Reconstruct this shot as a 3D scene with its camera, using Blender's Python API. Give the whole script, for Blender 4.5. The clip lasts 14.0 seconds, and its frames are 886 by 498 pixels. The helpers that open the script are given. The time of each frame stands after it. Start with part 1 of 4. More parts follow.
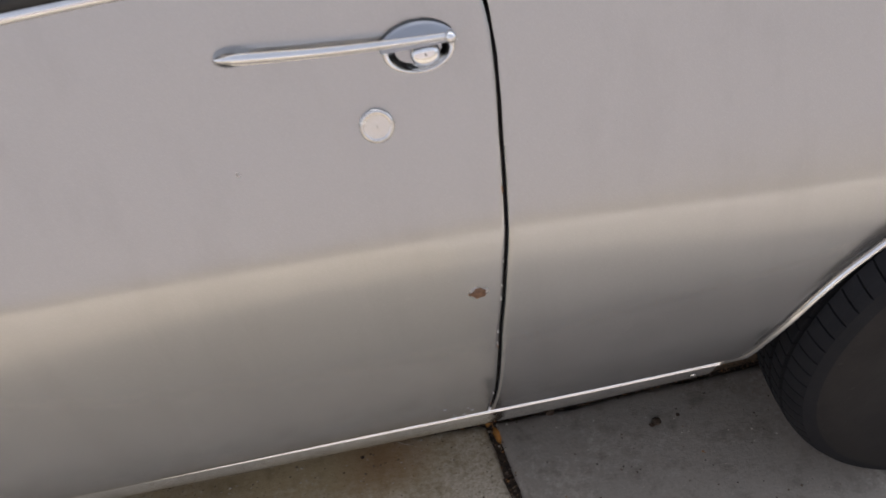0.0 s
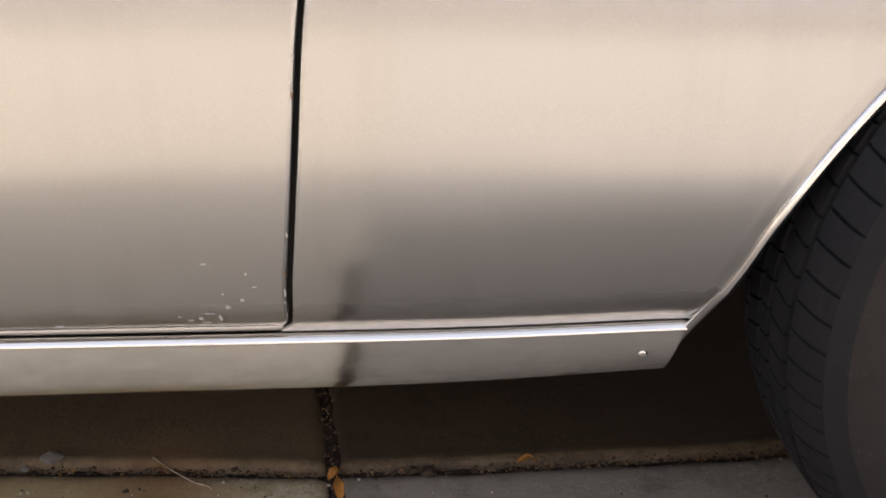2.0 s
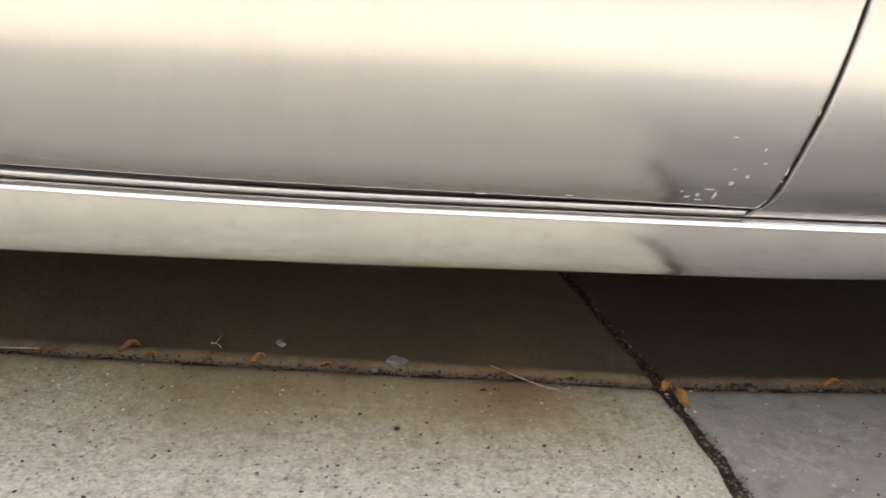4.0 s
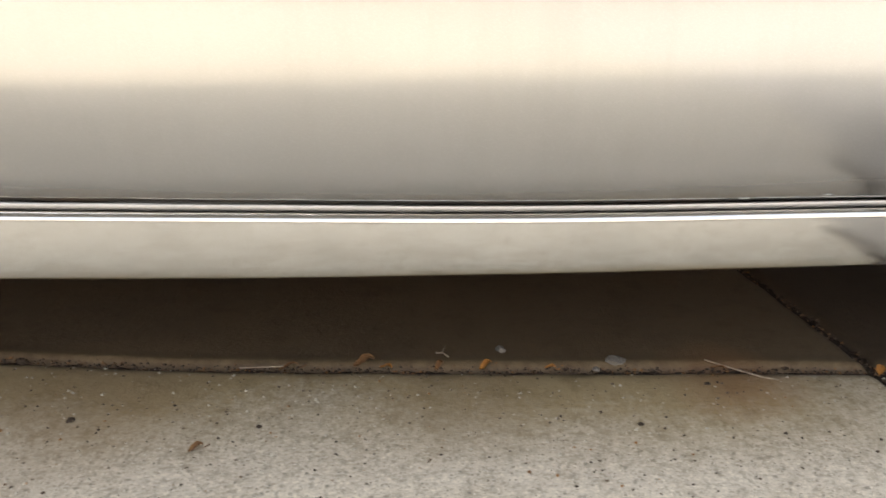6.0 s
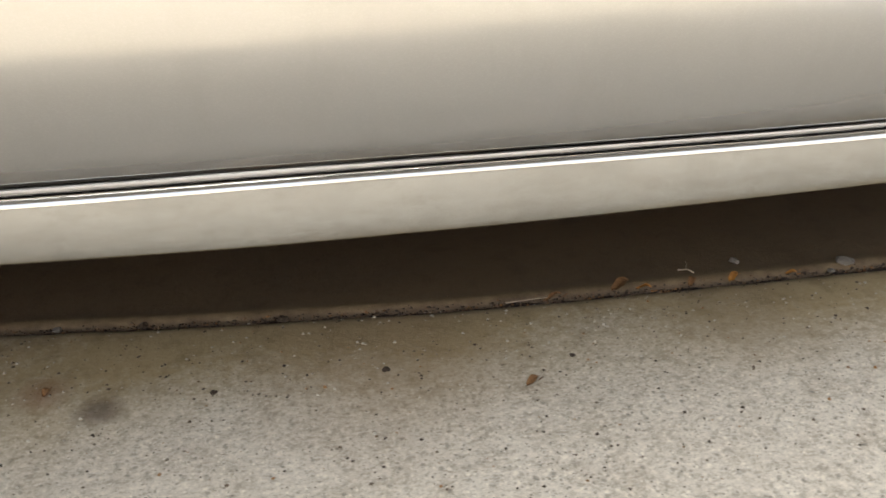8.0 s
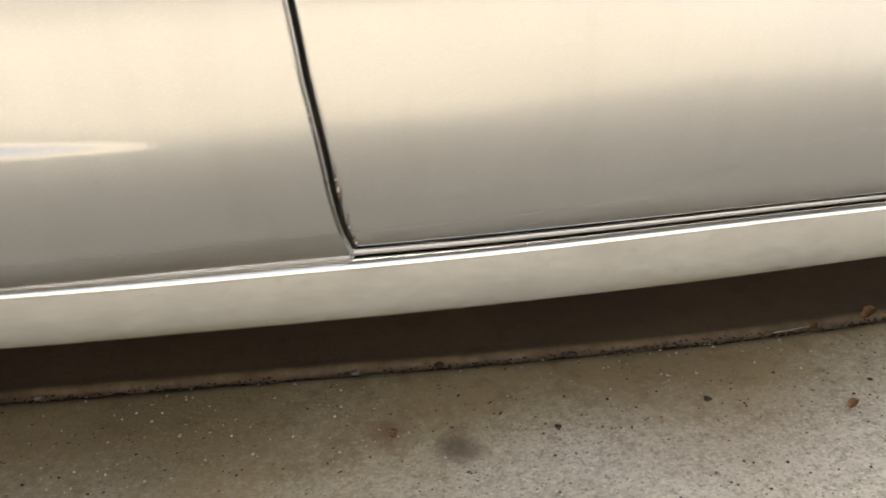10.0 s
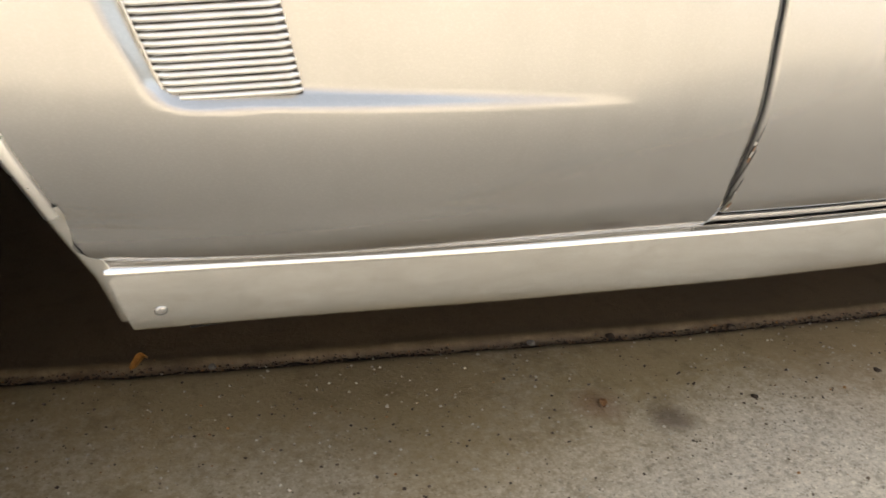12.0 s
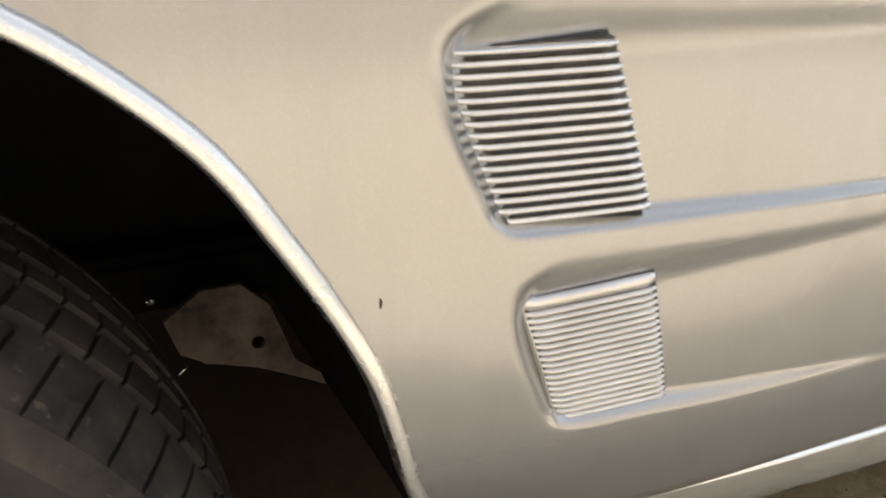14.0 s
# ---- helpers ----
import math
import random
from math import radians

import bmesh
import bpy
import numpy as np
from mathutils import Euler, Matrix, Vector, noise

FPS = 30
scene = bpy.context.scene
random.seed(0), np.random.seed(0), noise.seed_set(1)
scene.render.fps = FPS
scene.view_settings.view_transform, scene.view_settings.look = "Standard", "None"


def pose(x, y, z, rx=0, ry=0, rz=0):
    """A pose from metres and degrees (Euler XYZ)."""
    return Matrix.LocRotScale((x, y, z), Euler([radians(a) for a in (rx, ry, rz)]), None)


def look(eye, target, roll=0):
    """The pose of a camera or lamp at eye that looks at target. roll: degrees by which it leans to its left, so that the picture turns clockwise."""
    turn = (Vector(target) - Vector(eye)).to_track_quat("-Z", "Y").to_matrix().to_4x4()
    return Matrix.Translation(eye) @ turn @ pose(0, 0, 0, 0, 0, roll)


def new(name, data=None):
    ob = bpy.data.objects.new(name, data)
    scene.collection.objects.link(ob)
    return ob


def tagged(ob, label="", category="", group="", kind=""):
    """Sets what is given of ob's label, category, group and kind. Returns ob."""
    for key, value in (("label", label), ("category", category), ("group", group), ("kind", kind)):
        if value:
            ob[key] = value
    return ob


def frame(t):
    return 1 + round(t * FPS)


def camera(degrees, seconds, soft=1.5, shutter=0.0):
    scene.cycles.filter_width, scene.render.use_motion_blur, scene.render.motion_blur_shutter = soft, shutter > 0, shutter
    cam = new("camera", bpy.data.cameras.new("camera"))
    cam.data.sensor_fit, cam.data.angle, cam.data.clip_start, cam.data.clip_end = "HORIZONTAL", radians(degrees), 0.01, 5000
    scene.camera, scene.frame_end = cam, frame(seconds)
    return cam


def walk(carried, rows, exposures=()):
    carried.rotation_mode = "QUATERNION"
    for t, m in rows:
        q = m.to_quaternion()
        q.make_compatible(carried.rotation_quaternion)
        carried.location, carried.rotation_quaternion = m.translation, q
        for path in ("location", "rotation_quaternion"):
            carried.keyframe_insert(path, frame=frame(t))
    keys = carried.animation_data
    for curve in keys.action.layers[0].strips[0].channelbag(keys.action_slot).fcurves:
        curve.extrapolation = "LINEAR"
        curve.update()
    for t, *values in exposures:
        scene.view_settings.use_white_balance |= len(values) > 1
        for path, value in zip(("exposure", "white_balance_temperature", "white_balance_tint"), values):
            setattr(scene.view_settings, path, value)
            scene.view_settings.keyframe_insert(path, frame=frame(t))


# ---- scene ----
cam = camera(55.2, 14.0, 1.6, 0.3)
PATH = [
    (0, (-0.027, -0.545, 1.125), (0.005, 0.843, -0.315), -10.4),
    (0.5, (-0.010, -0.549, 0.979), (0.137, 0.923, -0.366), -7.7),
    (1, (0.042, -0.515, 0.781), (0.195, 1.079, -0.417), -3.0),
    (1.5, (0.088, -0.510, 0.633), (0.241, 1.190, -0.408), -1.1),
    (2, (0.087, -0.515, 0.558), (0.174, 1.297, -0.286), 0.0),
    (2.5, (0.050, -0.544, 0.489), (0.093, 1.314, -0.251), 1.2),
    (3, (-0.044, -0.582, 0.462), (-0.039, 1.290, -0.241), 1.1),
    (3.5, (-0.171, -0.598, 0.450), (-0.067, 1.256, -0.293), 2.3),
    (4, (-0.316, -0.604, 0.461), (-0.129, 1.239, -0.292), 4.2),
    (4.2, (-0.364, -0.604, 0.461), (-0.135, 1.225, -0.314), 4.9),
    (6.3, (-0.560, -0.640, 0.497), (-0.499, 1.212, -0.257), -1.0),
    (6.5, (-0.613, -0.641, 0.513), (-0.535, 1.205, -0.251), -0.3),
    (7, (-0.713, -0.645, 0.520), (-0.566, 1.191, -0.258), -1.2),
    (7.5, (-0.831, -0.633, 0.518), (-0.634, 1.185, -0.292), -1.7),
    (8, (-0.917, -0.606, 0.517), (-0.605, 1.136, -0.416), -2.4),
    (8.5, (-1.027, -0.587, 0.528), (-0.683, 1.173, -0.358), -3.4),
    (9, (-1.139, -0.555, 0.565), (-0.740, 1.221, -0.264), 0.3),
    (9.2, (-1.180, -0.559, 0.561), (-0.785, 1.228, -0.246), -1.8),
    (11.3, (-1.558, -0.462, 0.534), (-0.922, 1.176, -0.421), 3.5),
    (11.5, (-1.585, -0.447, 0.528), (-0.962, 1.195, -0.429), 3.0),
    (12, (-1.653, -0.423, 0.529), (-0.910, 1.200, -0.372), 4.1),
    (12.5, (-1.710, -0.394, 0.543), (-0.940, 1.206, -0.378), 4.2),
    (13, (-1.743, -0.366, 0.573), (-0.950, 1.251, -0.297), 3.6),
    (13.5, (-1.786, -0.341, 0.609), (-0.985, 1.302, -0.203), 2.2),
    (14, (-1.827, -0.319, 0.651), (-1.007, 1.323, -0.143), 1.2),
]
walk(cam, [(t, look(e, g, r)) for t, e, g, r in PATH], [(0, -0.34, 6000, 14), (0.5, -0.32, 6150, 15), (1, -0.25, 6500, 21), (1.5, 0.01, 6500, 21), (2, 0.38, 6500, 16), (2.5, 0.4, 6450, 13), (3, 0.69, 6400, 11), (4, 1.0, 6350, 9), (6.5, 0.9, 6350, 8), (9, 0.77, 6430, 7), (11.5, 0.74, 6650, 8), (12.5, 0.78, 6700, 8), (13.5, 0.53, 6530, 6), (14, 0.17, 6580, 8)])

# ---- light ----
world = bpy.data.worlds.new("sky")
scene.world = world
world.use_nodes = True
wn = world.node_tree.nodes
sky = wn.new("ShaderNodeTexSky")
sky.sky_type = "NISHITA"
sky.sun_disc = False
SUN_EL, SUN_AZ = radians(48), radians(12)
sky.sun_elevation = SUN_EL
sky.sun_rotation = SUN_AZ
sky.dust_density = 5.0
sky.ozone_density = 0.4
haze = wn.new("ShaderNodeHueSaturation")
haze.inputs["Saturation"].default_value = 0.32
world.node_tree.links.new(sky.outputs[0], haze.inputs["Color"])
world.node_tree.links.new(haze.outputs[0], wn["Background"].inputs[0])
wn["Background"].inputs[1].default_value = 0.375
lamp = bpy.data.lights.new("sun", "SUN")
lamp.energy, lamp.angle, lamp.color = 3.1, radians(1.2), (1.0, 0.925, 0.80)
sun = new("sun", lamp)
sun_way = Vector((math.sin(SUN_AZ) * math.cos(SUN_EL), math.cos(SUN_AZ) * math.cos(SUN_EL), math.sin(SUN_EL)))
sun.matrix_world = look(sun_way * 20, (0, 0, 0))


# ---- materials ----
class Mat:
    """A small builder of node materials."""

    def __init__(self, name, color, rough=0.5, metal=0.0):
        self.m = bpy.data.materials.new(name)
        self.m.use_nodes = True
        self.t = self.m.node_tree
        self.b = self.t.nodes["Principled BSDF"]
        self.b.inputs["Base Color"].default_value = (*color, 1)
        self.b.inputs["Roughness"].default_value = rough
        self.b.inputs["Metallic"].default_value = metal
        self.pos = self.t.nodes.new("ShaderNodeTexCoord").outputs["Object"]
        self.col = None
        self.base = color

    def link(self, a, b):
        self.t.links.new(a, b)

    def scaled(self, xyz):
        n = self.t.nodes.new("ShaderNodeMapping")
        n.inputs["Scale"].default_value = xyz
        self.link(self.pos, n.inputs["Vector"])
        return n.outputs[0]

    def noise(self, scale, detail=4.0, rough=0.55, vec=None):
        n = self.t.nodes.new("ShaderNodeTexNoise")
        n.inputs["Scale"].default_value = scale
        n.inputs["Detail"].default_value = detail
        n.inputs["Roughness"].default_value = rough
        self.link(vec or self.pos, n.inputs["Vector"])
        return n.outputs["Fac"]

    def cells(self, scale, feature="F1"):
        n = self.t.nodes.new("ShaderNodeTexVoronoi")
        n.feature = feature
        n.inputs["Scale"].default_value = scale
        self.link(self.pos, n.inputs["Vector"])
        return n

    def spread(self, value, lo, hi, a=0.0, b=1.0):
        n = self.t.nodes.new("ShaderNodeMapRange")
        n.inputs[1].default_value, n.inputs[2].default_value = lo, hi
        n.inputs[3].default_value, n.inputs[4].default_value = a, b
        self.link(value, n.inputs[0])
        return n.outputs[0]

    def times(self, a, b, op="MULTIPLY"):
        n = self.t.nodes.new("ShaderNodeMath")
        n.operation = op
        for v, s in ((a, n.inputs[0]), (b, n.inputs[1])):
            if isinstance(v, (int, float)):
                s.default_value = v
            else:
                self.link(v, s)
        return n.outputs[0]

    def tint(self, fac, color):
        """Lays a colour over the base by a factor."""
        n = self.t.nodes.new("ShaderNodeMix")
        n.data_type = "RGBA"
        if self.col is None:
            n.inputs[6].default_value = (*self.base, 1)
        else:
            self.link(self.col, n.inputs[6])
        n.inputs[7].default_value = (*color, 1)
        if isinstance(fac, (int, float)):
            n.inputs[0].default_value = fac
        else:
            self.link(fac, n.inputs[0])
        self.col = n.outputs[2]
        self.link(self.col, self.b.inputs["Base Color"])
        return self

    def near(self, x, y, radius, wobble=0.6, z=None):
        """1 at a place of the plan, falling to 0 at the radius, with a ragged edge."""
        sub = self.t.nodes.new("ShaderNodeVectorMath")
        sub.operation = "DISTANCE"
        sep = self.t.nodes.new("ShaderNodeMapping")
        sep.inputs["Scale"].default_value = (1, 1, 0) if z is None else (1, 1, 1)
        self.link(self.pos, sep.inputs["Vector"])
        self.link(sep.outputs[0], sub.inputs[0])
        sub.inputs[1].default_value = (x, y, z or 0)
        d = self.times(sub.outputs["Value"], self.times(self.noise(9 / radius * 0.12, 4), wobble * radius), "ADD")
        return self.spread(d, radius * (0.25 + wobble / 2), radius * (1 + wobble / 2), 1, 0)

    def bump(self, height, dist, strength=1.0):
        n = self.t.nodes.new("ShaderNodeBump")
        n.inputs["Distance"].default_value = dist
        n.inputs["Strength"].default_value = strength
        self.link(height, n.inputs["Height"])
        if self.b.inputs["Normal"].links:
            self.link(self.b.inputs["Normal"].links[0].from_socket, n.inputs["Normal"])
        self.link(n.outputs[0], self.b.inputs["Normal"])
        return self

    def rough(self, value):
        self.link(value, self.b.inputs["Roughness"])
        return self


def make_paint():
    """Silver metallic paint: a glossy top layer over a broad glow from the metal flakes below it."""
    p = Mat("silver_paint", (0.437, 0.435, 0.432), 0.2, 0.95)
    streak = p.noise(3.0, 5, 0.6, p.scaled((2.2, 1, 0.5)))
    dust = p.noise(60, 3)
    p.tint(p.spread(streak, 0.35, 0.75, 0, 0.25), (0.40, 0.40, 0.398))
    p.tint(p.spread(p.noise(900, 1), 0.45, 0.75, 0, 0.25), (0.565, 0.565, 0.56))
    p.tint(p.spread(p.noise(1.0, 5, 0.65, p.scaled((26, 26, 2.2))), 0.5, 0.8, 0, 0.25), (0.34, 0.335, 0.33))
    p.rough(p.times(p.spread(streak, 0.3, 0.8, 0.13, 0.17), p.spread(dust, 0.3, 0.7, -0.01, 0.015), "ADD"))
    p.bump(p.noise(3.5, 1), 0.0004, 0.4)
    p.bump(p.noise(1400, 1), 0.00004, 0.5)
    flake = p.t.nodes.new("ShaderNodeBsdfPrincipled")
    flake.inputs["Metallic"].default_value = 0.95
    flake.inputs["Roughness"].default_value = 0.42
    p.link(p.col, flake.inputs["Base Color"])
    p.link(p.b.inputs["Normal"].links[0].from_socket, flake.inputs["Normal"])
    mix = p.t.nodes.new("ShaderNodeMixShader")
    mix.inputs[0].default_value = 0.22
    p.link(p.b.outputs[0], mix.inputs[1])
    p.link(flake.outputs[0], mix.inputs[2])
    p.link(mix.outputs[0], p.t.nodes["Material Output"].inputs["Surface"])
    return p.m


def make_chrome(name, rough, color=(0.80, 0.79, 0.77)):
    p = Mat(name, color, rough, 1.0)
    smear = p.noise(14, 5, 0.65)
    p.tint(p.spread(smear, 0.5, 0.8, 0, 0.4), (0.55, 0.53, 0.49))
    p.rough(p.spread(smear, 0.3, 0.8, rough * 0.7, rough * 1.7))
    p.bump(p.noise(120, 2), 0.00005, 0.15)
    return p.m


def make_sill_metal():
    p = Mat("anodised_aluminium", (0.74, 0.73, 0.70), 0.2, 1.0)
    smear = p.noise(9, 6, 0.7, p.scaled((1, 1, 2.5)))
    spots = p.noise(70, 3, 0.6)
    p.tint(p.spread(smear, 0.46, 0.70, 0, 0.6), (0.56, 0.545, 0.515))
    p.tint(p.spread(spots, 0.58, 0.72, 0, 0.3), (0.50, 0.48, 0.44))
    p.rough(p.times(p.spread(smear, 0.3, 0.75, 0.11, 0.22), p.spread(spots, 0.5, 0.75, 0, 0.06), "ADD"))
    p.bump(p.noise(4, 1, 0.5, p.scaled((1, 1, 1.5))), 0.0008, 0.3)
    return p.m


def make_concrete(name, base, worn, brown, speck):
    """Worn concrete: mottled paste, fine aggregate, pits, rusty washed soil along the joints, and painted shade beside
    the wheel.
    """
    p = Mat(name, base, 0.7)
    big = p.noise(1.8, 5, 0.6)
    mid = p.noise(26, 6, 0.7)
    fine = p.noise(95, 5, 0.72)
    grit = p.noise(240, 4, 0.7)
    light = tuple(min(0.8, c * 1.30) for c in base)
    dark = tuple(c * 0.62 for c in worn)
    p.tint(p.spread(big, 0.40, 0.68, 0, 0.6), worn)
    p.tint(p.spread(mid, 0.46, 0.66, 0, 0.8 * speck), tuple(c * 0.82 for c in worn))
    p.tint(p.spread(fine, 0.51, 0.65, 0, 0.6 * speck), light)
    p.tint(p.spread(fine, 0.47, 0.36, 0, 0.8 * speck), dark)
    p.tint(p.spread(grit, 0.54, 0.70, 0, 0.8 * speck), light)
    p.tint(p.spread(grit, 0.46, 0.34, 0, 0.8 * speck), dark)
    if speck > 0.75:
        # grains of the aggregate: some pale, some dark, uneven in size
        for size, share, strength in ((105, 0.66, 0.55), (190, 0.62, 0.7)):
            stones = p.cells(size)
            body = p.spread(p.times(stones.outputs["Distance"], p.spread(p.noise(size * 2.6, 3, 0.6), 0.3, 0.7, -0.16, 0.16), "ADD"), 0.17, 0.30, 1, 0)
            p.tint(p.times(p.times(p.spread(stones.outputs["Color"], share, share + 0.06), body), strength), tuple(min(0.8, c * 1.4) for c in base))
            p.tint(p.times(p.times(p.spread(stones.outputs["Color"], 1 - share, 0.94 - share), body), strength), tuple(c * 0.30 for c in worn))
    soil_shade = p.t.nodes.new("ShaderNodeAttribute")
    soil_shade.attribute_name = "soil_shade"
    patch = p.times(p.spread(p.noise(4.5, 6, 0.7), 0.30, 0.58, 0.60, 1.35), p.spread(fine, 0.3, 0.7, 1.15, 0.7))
    soil_shade_amount = p.times(p.times(soil_shade.outputs["Fac"], p.times(patch, 1.08)), 1.0, "MINIMUM")
    p.tint(p.times(soil_shade_amount, 0.86), brown)
    p.tint(p.times(soil_shade_amount, p.spread(mid, 0.52, 0.68, 0, 0.6)), tuple(c * 0.55 for c in brown))
    for x, y, r, k, c in ((-0.16, 0.15, 0.09, 0.6, (0.27, 0.13, 0.05)), (-1.138, 0.113, 0.032, 0.7, (0.11, 0.075, 0.05)),
                          (-1.20, 0.155, 0.035, 0.6, (0.25, 0.12, 0.045)), (-0.85, 0.13, 0.18, 0.4, (0.28, 0.18, 0.09)),
                          (-1.42, 0.22, 0.20, 0.3, (0.22, 0.15, 0.07)), (-0.45, 0.12, 0.12, 0.4, (0.27, 0.19, 0.10))):
        p.tint(p.times(p.near(x, y, r), k), c)
    edge = p.t.nodes.new("ShaderNodeAttribute")
    edge.attribute_name = "edge"
    p.tint(p.times(edge.outputs["Fac"], p.spread(mid, 0.3, 0.65, 0.35, 1.0)), (0.085, 0.048, 0.022))
    lip = p.t.nodes.new("ShaderNodeAttribute")
    lip.attribute_name = "lip"
    p.tint(p.times(p.times(lip.outputs["Fac"], p.spread(mid, 0.36, 0.62, 1.0, 0.1)), p.spread(fine, 0.3, 0.6, 0.3, 0.85)), (0.25, 0.175, 0.092))
    p.bump(mid, 0.003, 0.5)
    p.bump(fine, 0.0012, 0.7)
    p.bump(grit, 0.0010, 0.6)
    return p.m


def make_rubber(name, base, dusty, dust):
    p = Mat(name, base, 0.75)
    p.tint(p.spread(p.noise(20, 5, 0.65), 0.40, 0.68, 0, dusty), dust)
    p.tint(p.spread(p.noise(110, 3), 0.55, 0.75, 0, dusty), tuple(c * 0.5 for c in dust))
    p.tint(p.spread(p.noise(120, 3, 0.6), 0.64, 0.74, 0, dusty), tuple(c * 1.6 for c in dust))
    p.bump(p.noise(300, 2), 0.0004, 0.5)
    p.b.inputs["Specular IOR Level"].default_value = 0.25
    return p.m


def make_dark(name, color, rust=0.25):
    p = Mat(name, color, 0.85)
    p.tint(p.spread(p.noise(13, 5, 0.65), 0.48, 0.75, 0, rust), (0.10, 0.06, 0.035))
    p.bump(p.noise(60, 4), 0.002, 0.6)
    p.b.inputs["Specular IOR Level"].default_value = 0.2
    return p.m


def make_grainy(name, color, other, rough=0.8, scale=60.0, metal=0.0):
    p = Mat(name, color, rough, metal)
    p.tint(p.spread(p.noise(scale, 5, 0.65), 0.38, 0.7), other)
    p.bump(p.noise(scale * 3, 3), 0.0015, 0.6)
    return p.m


PAINT = make_paint()
CHROME = make_chrome("chrome", 0.09)
TRIM = make_chrome("bright_trim", 0.24, (0.86, 0.85, 0.82))
WORN_CHROME = make_chrome("worn_chrome", 0.22, (0.66, 0.645, 0.61))
HOOD = make_chrome("dull_grey_chrome", 0.36, (0.36, 0.375, 0.40))
SILL = make_sill_metal()
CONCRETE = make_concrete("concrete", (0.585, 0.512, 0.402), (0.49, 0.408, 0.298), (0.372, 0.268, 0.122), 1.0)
# its third colour is the car's shade, painted near the wheel
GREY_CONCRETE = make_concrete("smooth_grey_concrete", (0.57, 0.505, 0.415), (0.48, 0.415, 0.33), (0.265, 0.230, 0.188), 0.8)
# slabs under the car: brown, with the shade there put into the colour
SHADED_BROWN_CONCRETE = make_concrete("brown_concrete_with_undercar_shade", (0.120, 0.086, 0.054), (0.076, 0.053, 0.031), (0.140, 0.093, 0.048), 0.7)
DEEP_SHADE_CONCRETE = make_concrete("concrete_with_deep_undercar_shade", (0.068, 0.049, 0.033), (0.042, 0.029, 0.019), (0.070, 0.046, 0.025), 0.5)
RUBBER = make_rubber("tyre_rubber", (0.0075, 0.0075, 0.009), 0.15, (0.030, 0.029, 0.030))
REAR_SIDEWALL = make_rubber("grey_sidewall_rubber", (0.016, 0.0142, 0.013), 0.25, (0.042, 0.036, 0.031))
DUSTY_RUBBER = make_rubber("dusty_tyre_rubber", (0.020, 0.0185, 0.0175), 0.62, (0.095, 0.074, 0.055))
SIDEWALL = make_rubber("sidewall_rubber", (0.014, 0.0135, 0.0135), 0.45, (0.070, 0.060, 0.050))
# backing plates coloured dark for the shade between the vent ribs
VENT_SHADOW = make_grainy("vent_slit_shade_metal", (0.060, 0.056, 0.052), (0.035, 0.031, 0.027), 0.5, 90, 0.5)
VENT_BACK = make_grainy("vent_gap_shade_metal", (0.085, 0.08, 0.075), (0.045, 0.04, 0.035), 0.4, 90, 0.6)
VENT_METAL = make_grainy("satin_vent_metal", (0.74, 0.73, 0.71), (0.62, 0.61, 0.58), 0.28, 25, 1.0)
UNDERSIDE = make_dark("underside", (0.010, 0.0095, 0.009), 0.12)
# dark colour for the shade in the door gaps, and for dark chips
GAP_SHADE_AND_CHIPS = make_dark("seam_shadow_paint", (0.03, 0.028, 0.026), 0.5)
BARE = make_grainy("weathered_steel", (0.19, 0.140, 0.100), (0.040, 0.027, 0.017), 0.6, 26, 0.3)
RUST = make_grainy("rust", (0.22, 0.12, 0.065), (0.10, 0.055, 0.03), 0.9, 260)
PRIMER = make_grainy("bare_primer", (0.50, 0.48, 0.45), (0.34, 0.31, 0.28), 0.7, 300)
DIRT = make_grainy("joint_dirt", (0.022, 0.015, 0.010), (0.060, 0.038, 0.021), 0.95, 90)
CLOD = make_grainy("brown_clod", (0.065, 0.042, 0.025), (0.035, 0.022, 0.013), 0.95, 120)
LEAF = make_grainy("yellow_leaf", (0.42, 0.18, 0.028), (0.22, 0.085, 0.018), 0.7, 120)
BROWN_LEAF = make_grainy("brown_leaf", (0.20, 0.095, 0.030), (0.10, 0.047, 0.018), 0.8, 120)
TWIG = make_grainy("dry_twig", (0.42, 0.34, 0.24), (0.20, 0.14, 0.09), 0.8, 140)
def make_grit(name, pale, share):
    p = Mat(name, pale, 0.85)
    geo = p.t.nodes.new("ShaderNodeNewGeometry")
    p.tint(p.spread(geo.outputs["Random Per Island"], share, share + 0.04), (0.12, 0.085, 0.055))
    p.tint(p.spread(geo.outputs["Random Per Island"], share + 0.22, share + 0.25), (0.045, 0.027, 0.016))
    p.tint(p.spread(geo.outputs["Random Per Island"], 0.92, 0.95), (0.26, 0.12, 0.035))
    return p.m


GRIT = make_grit("mixed_grit", (0.44, 0.385, 0.30), 0.40)
CRUMB = make_grit("joint_crumb", (0.17, 0.10, 0.05), 0.22)
STONE = make_grainy("pebble", (0.24, 0.21, 0.17), (0.16, 0.14, 0.12), 0.8, 120)
SEAL = make_grainy("window_rubber", (0.02, 0.02, 0.02), (0.035, 0.033, 0.03), 0.7, 80)
GROUND = make_grainy("far_ground", (0.36, 0.31, 0.24), (0.27, 0.23, 0.17), 0.9, 1.5)
GLASS = Mat("tinted_glass", (0.04, 0.05, 0.05), 0.05)
GLASS = GLASS.m


# ---- mesh helpers ----
def smooth01(v):
    v = min(1.0, max(0.0, v))
    return v * v * (3 - 2 * v)


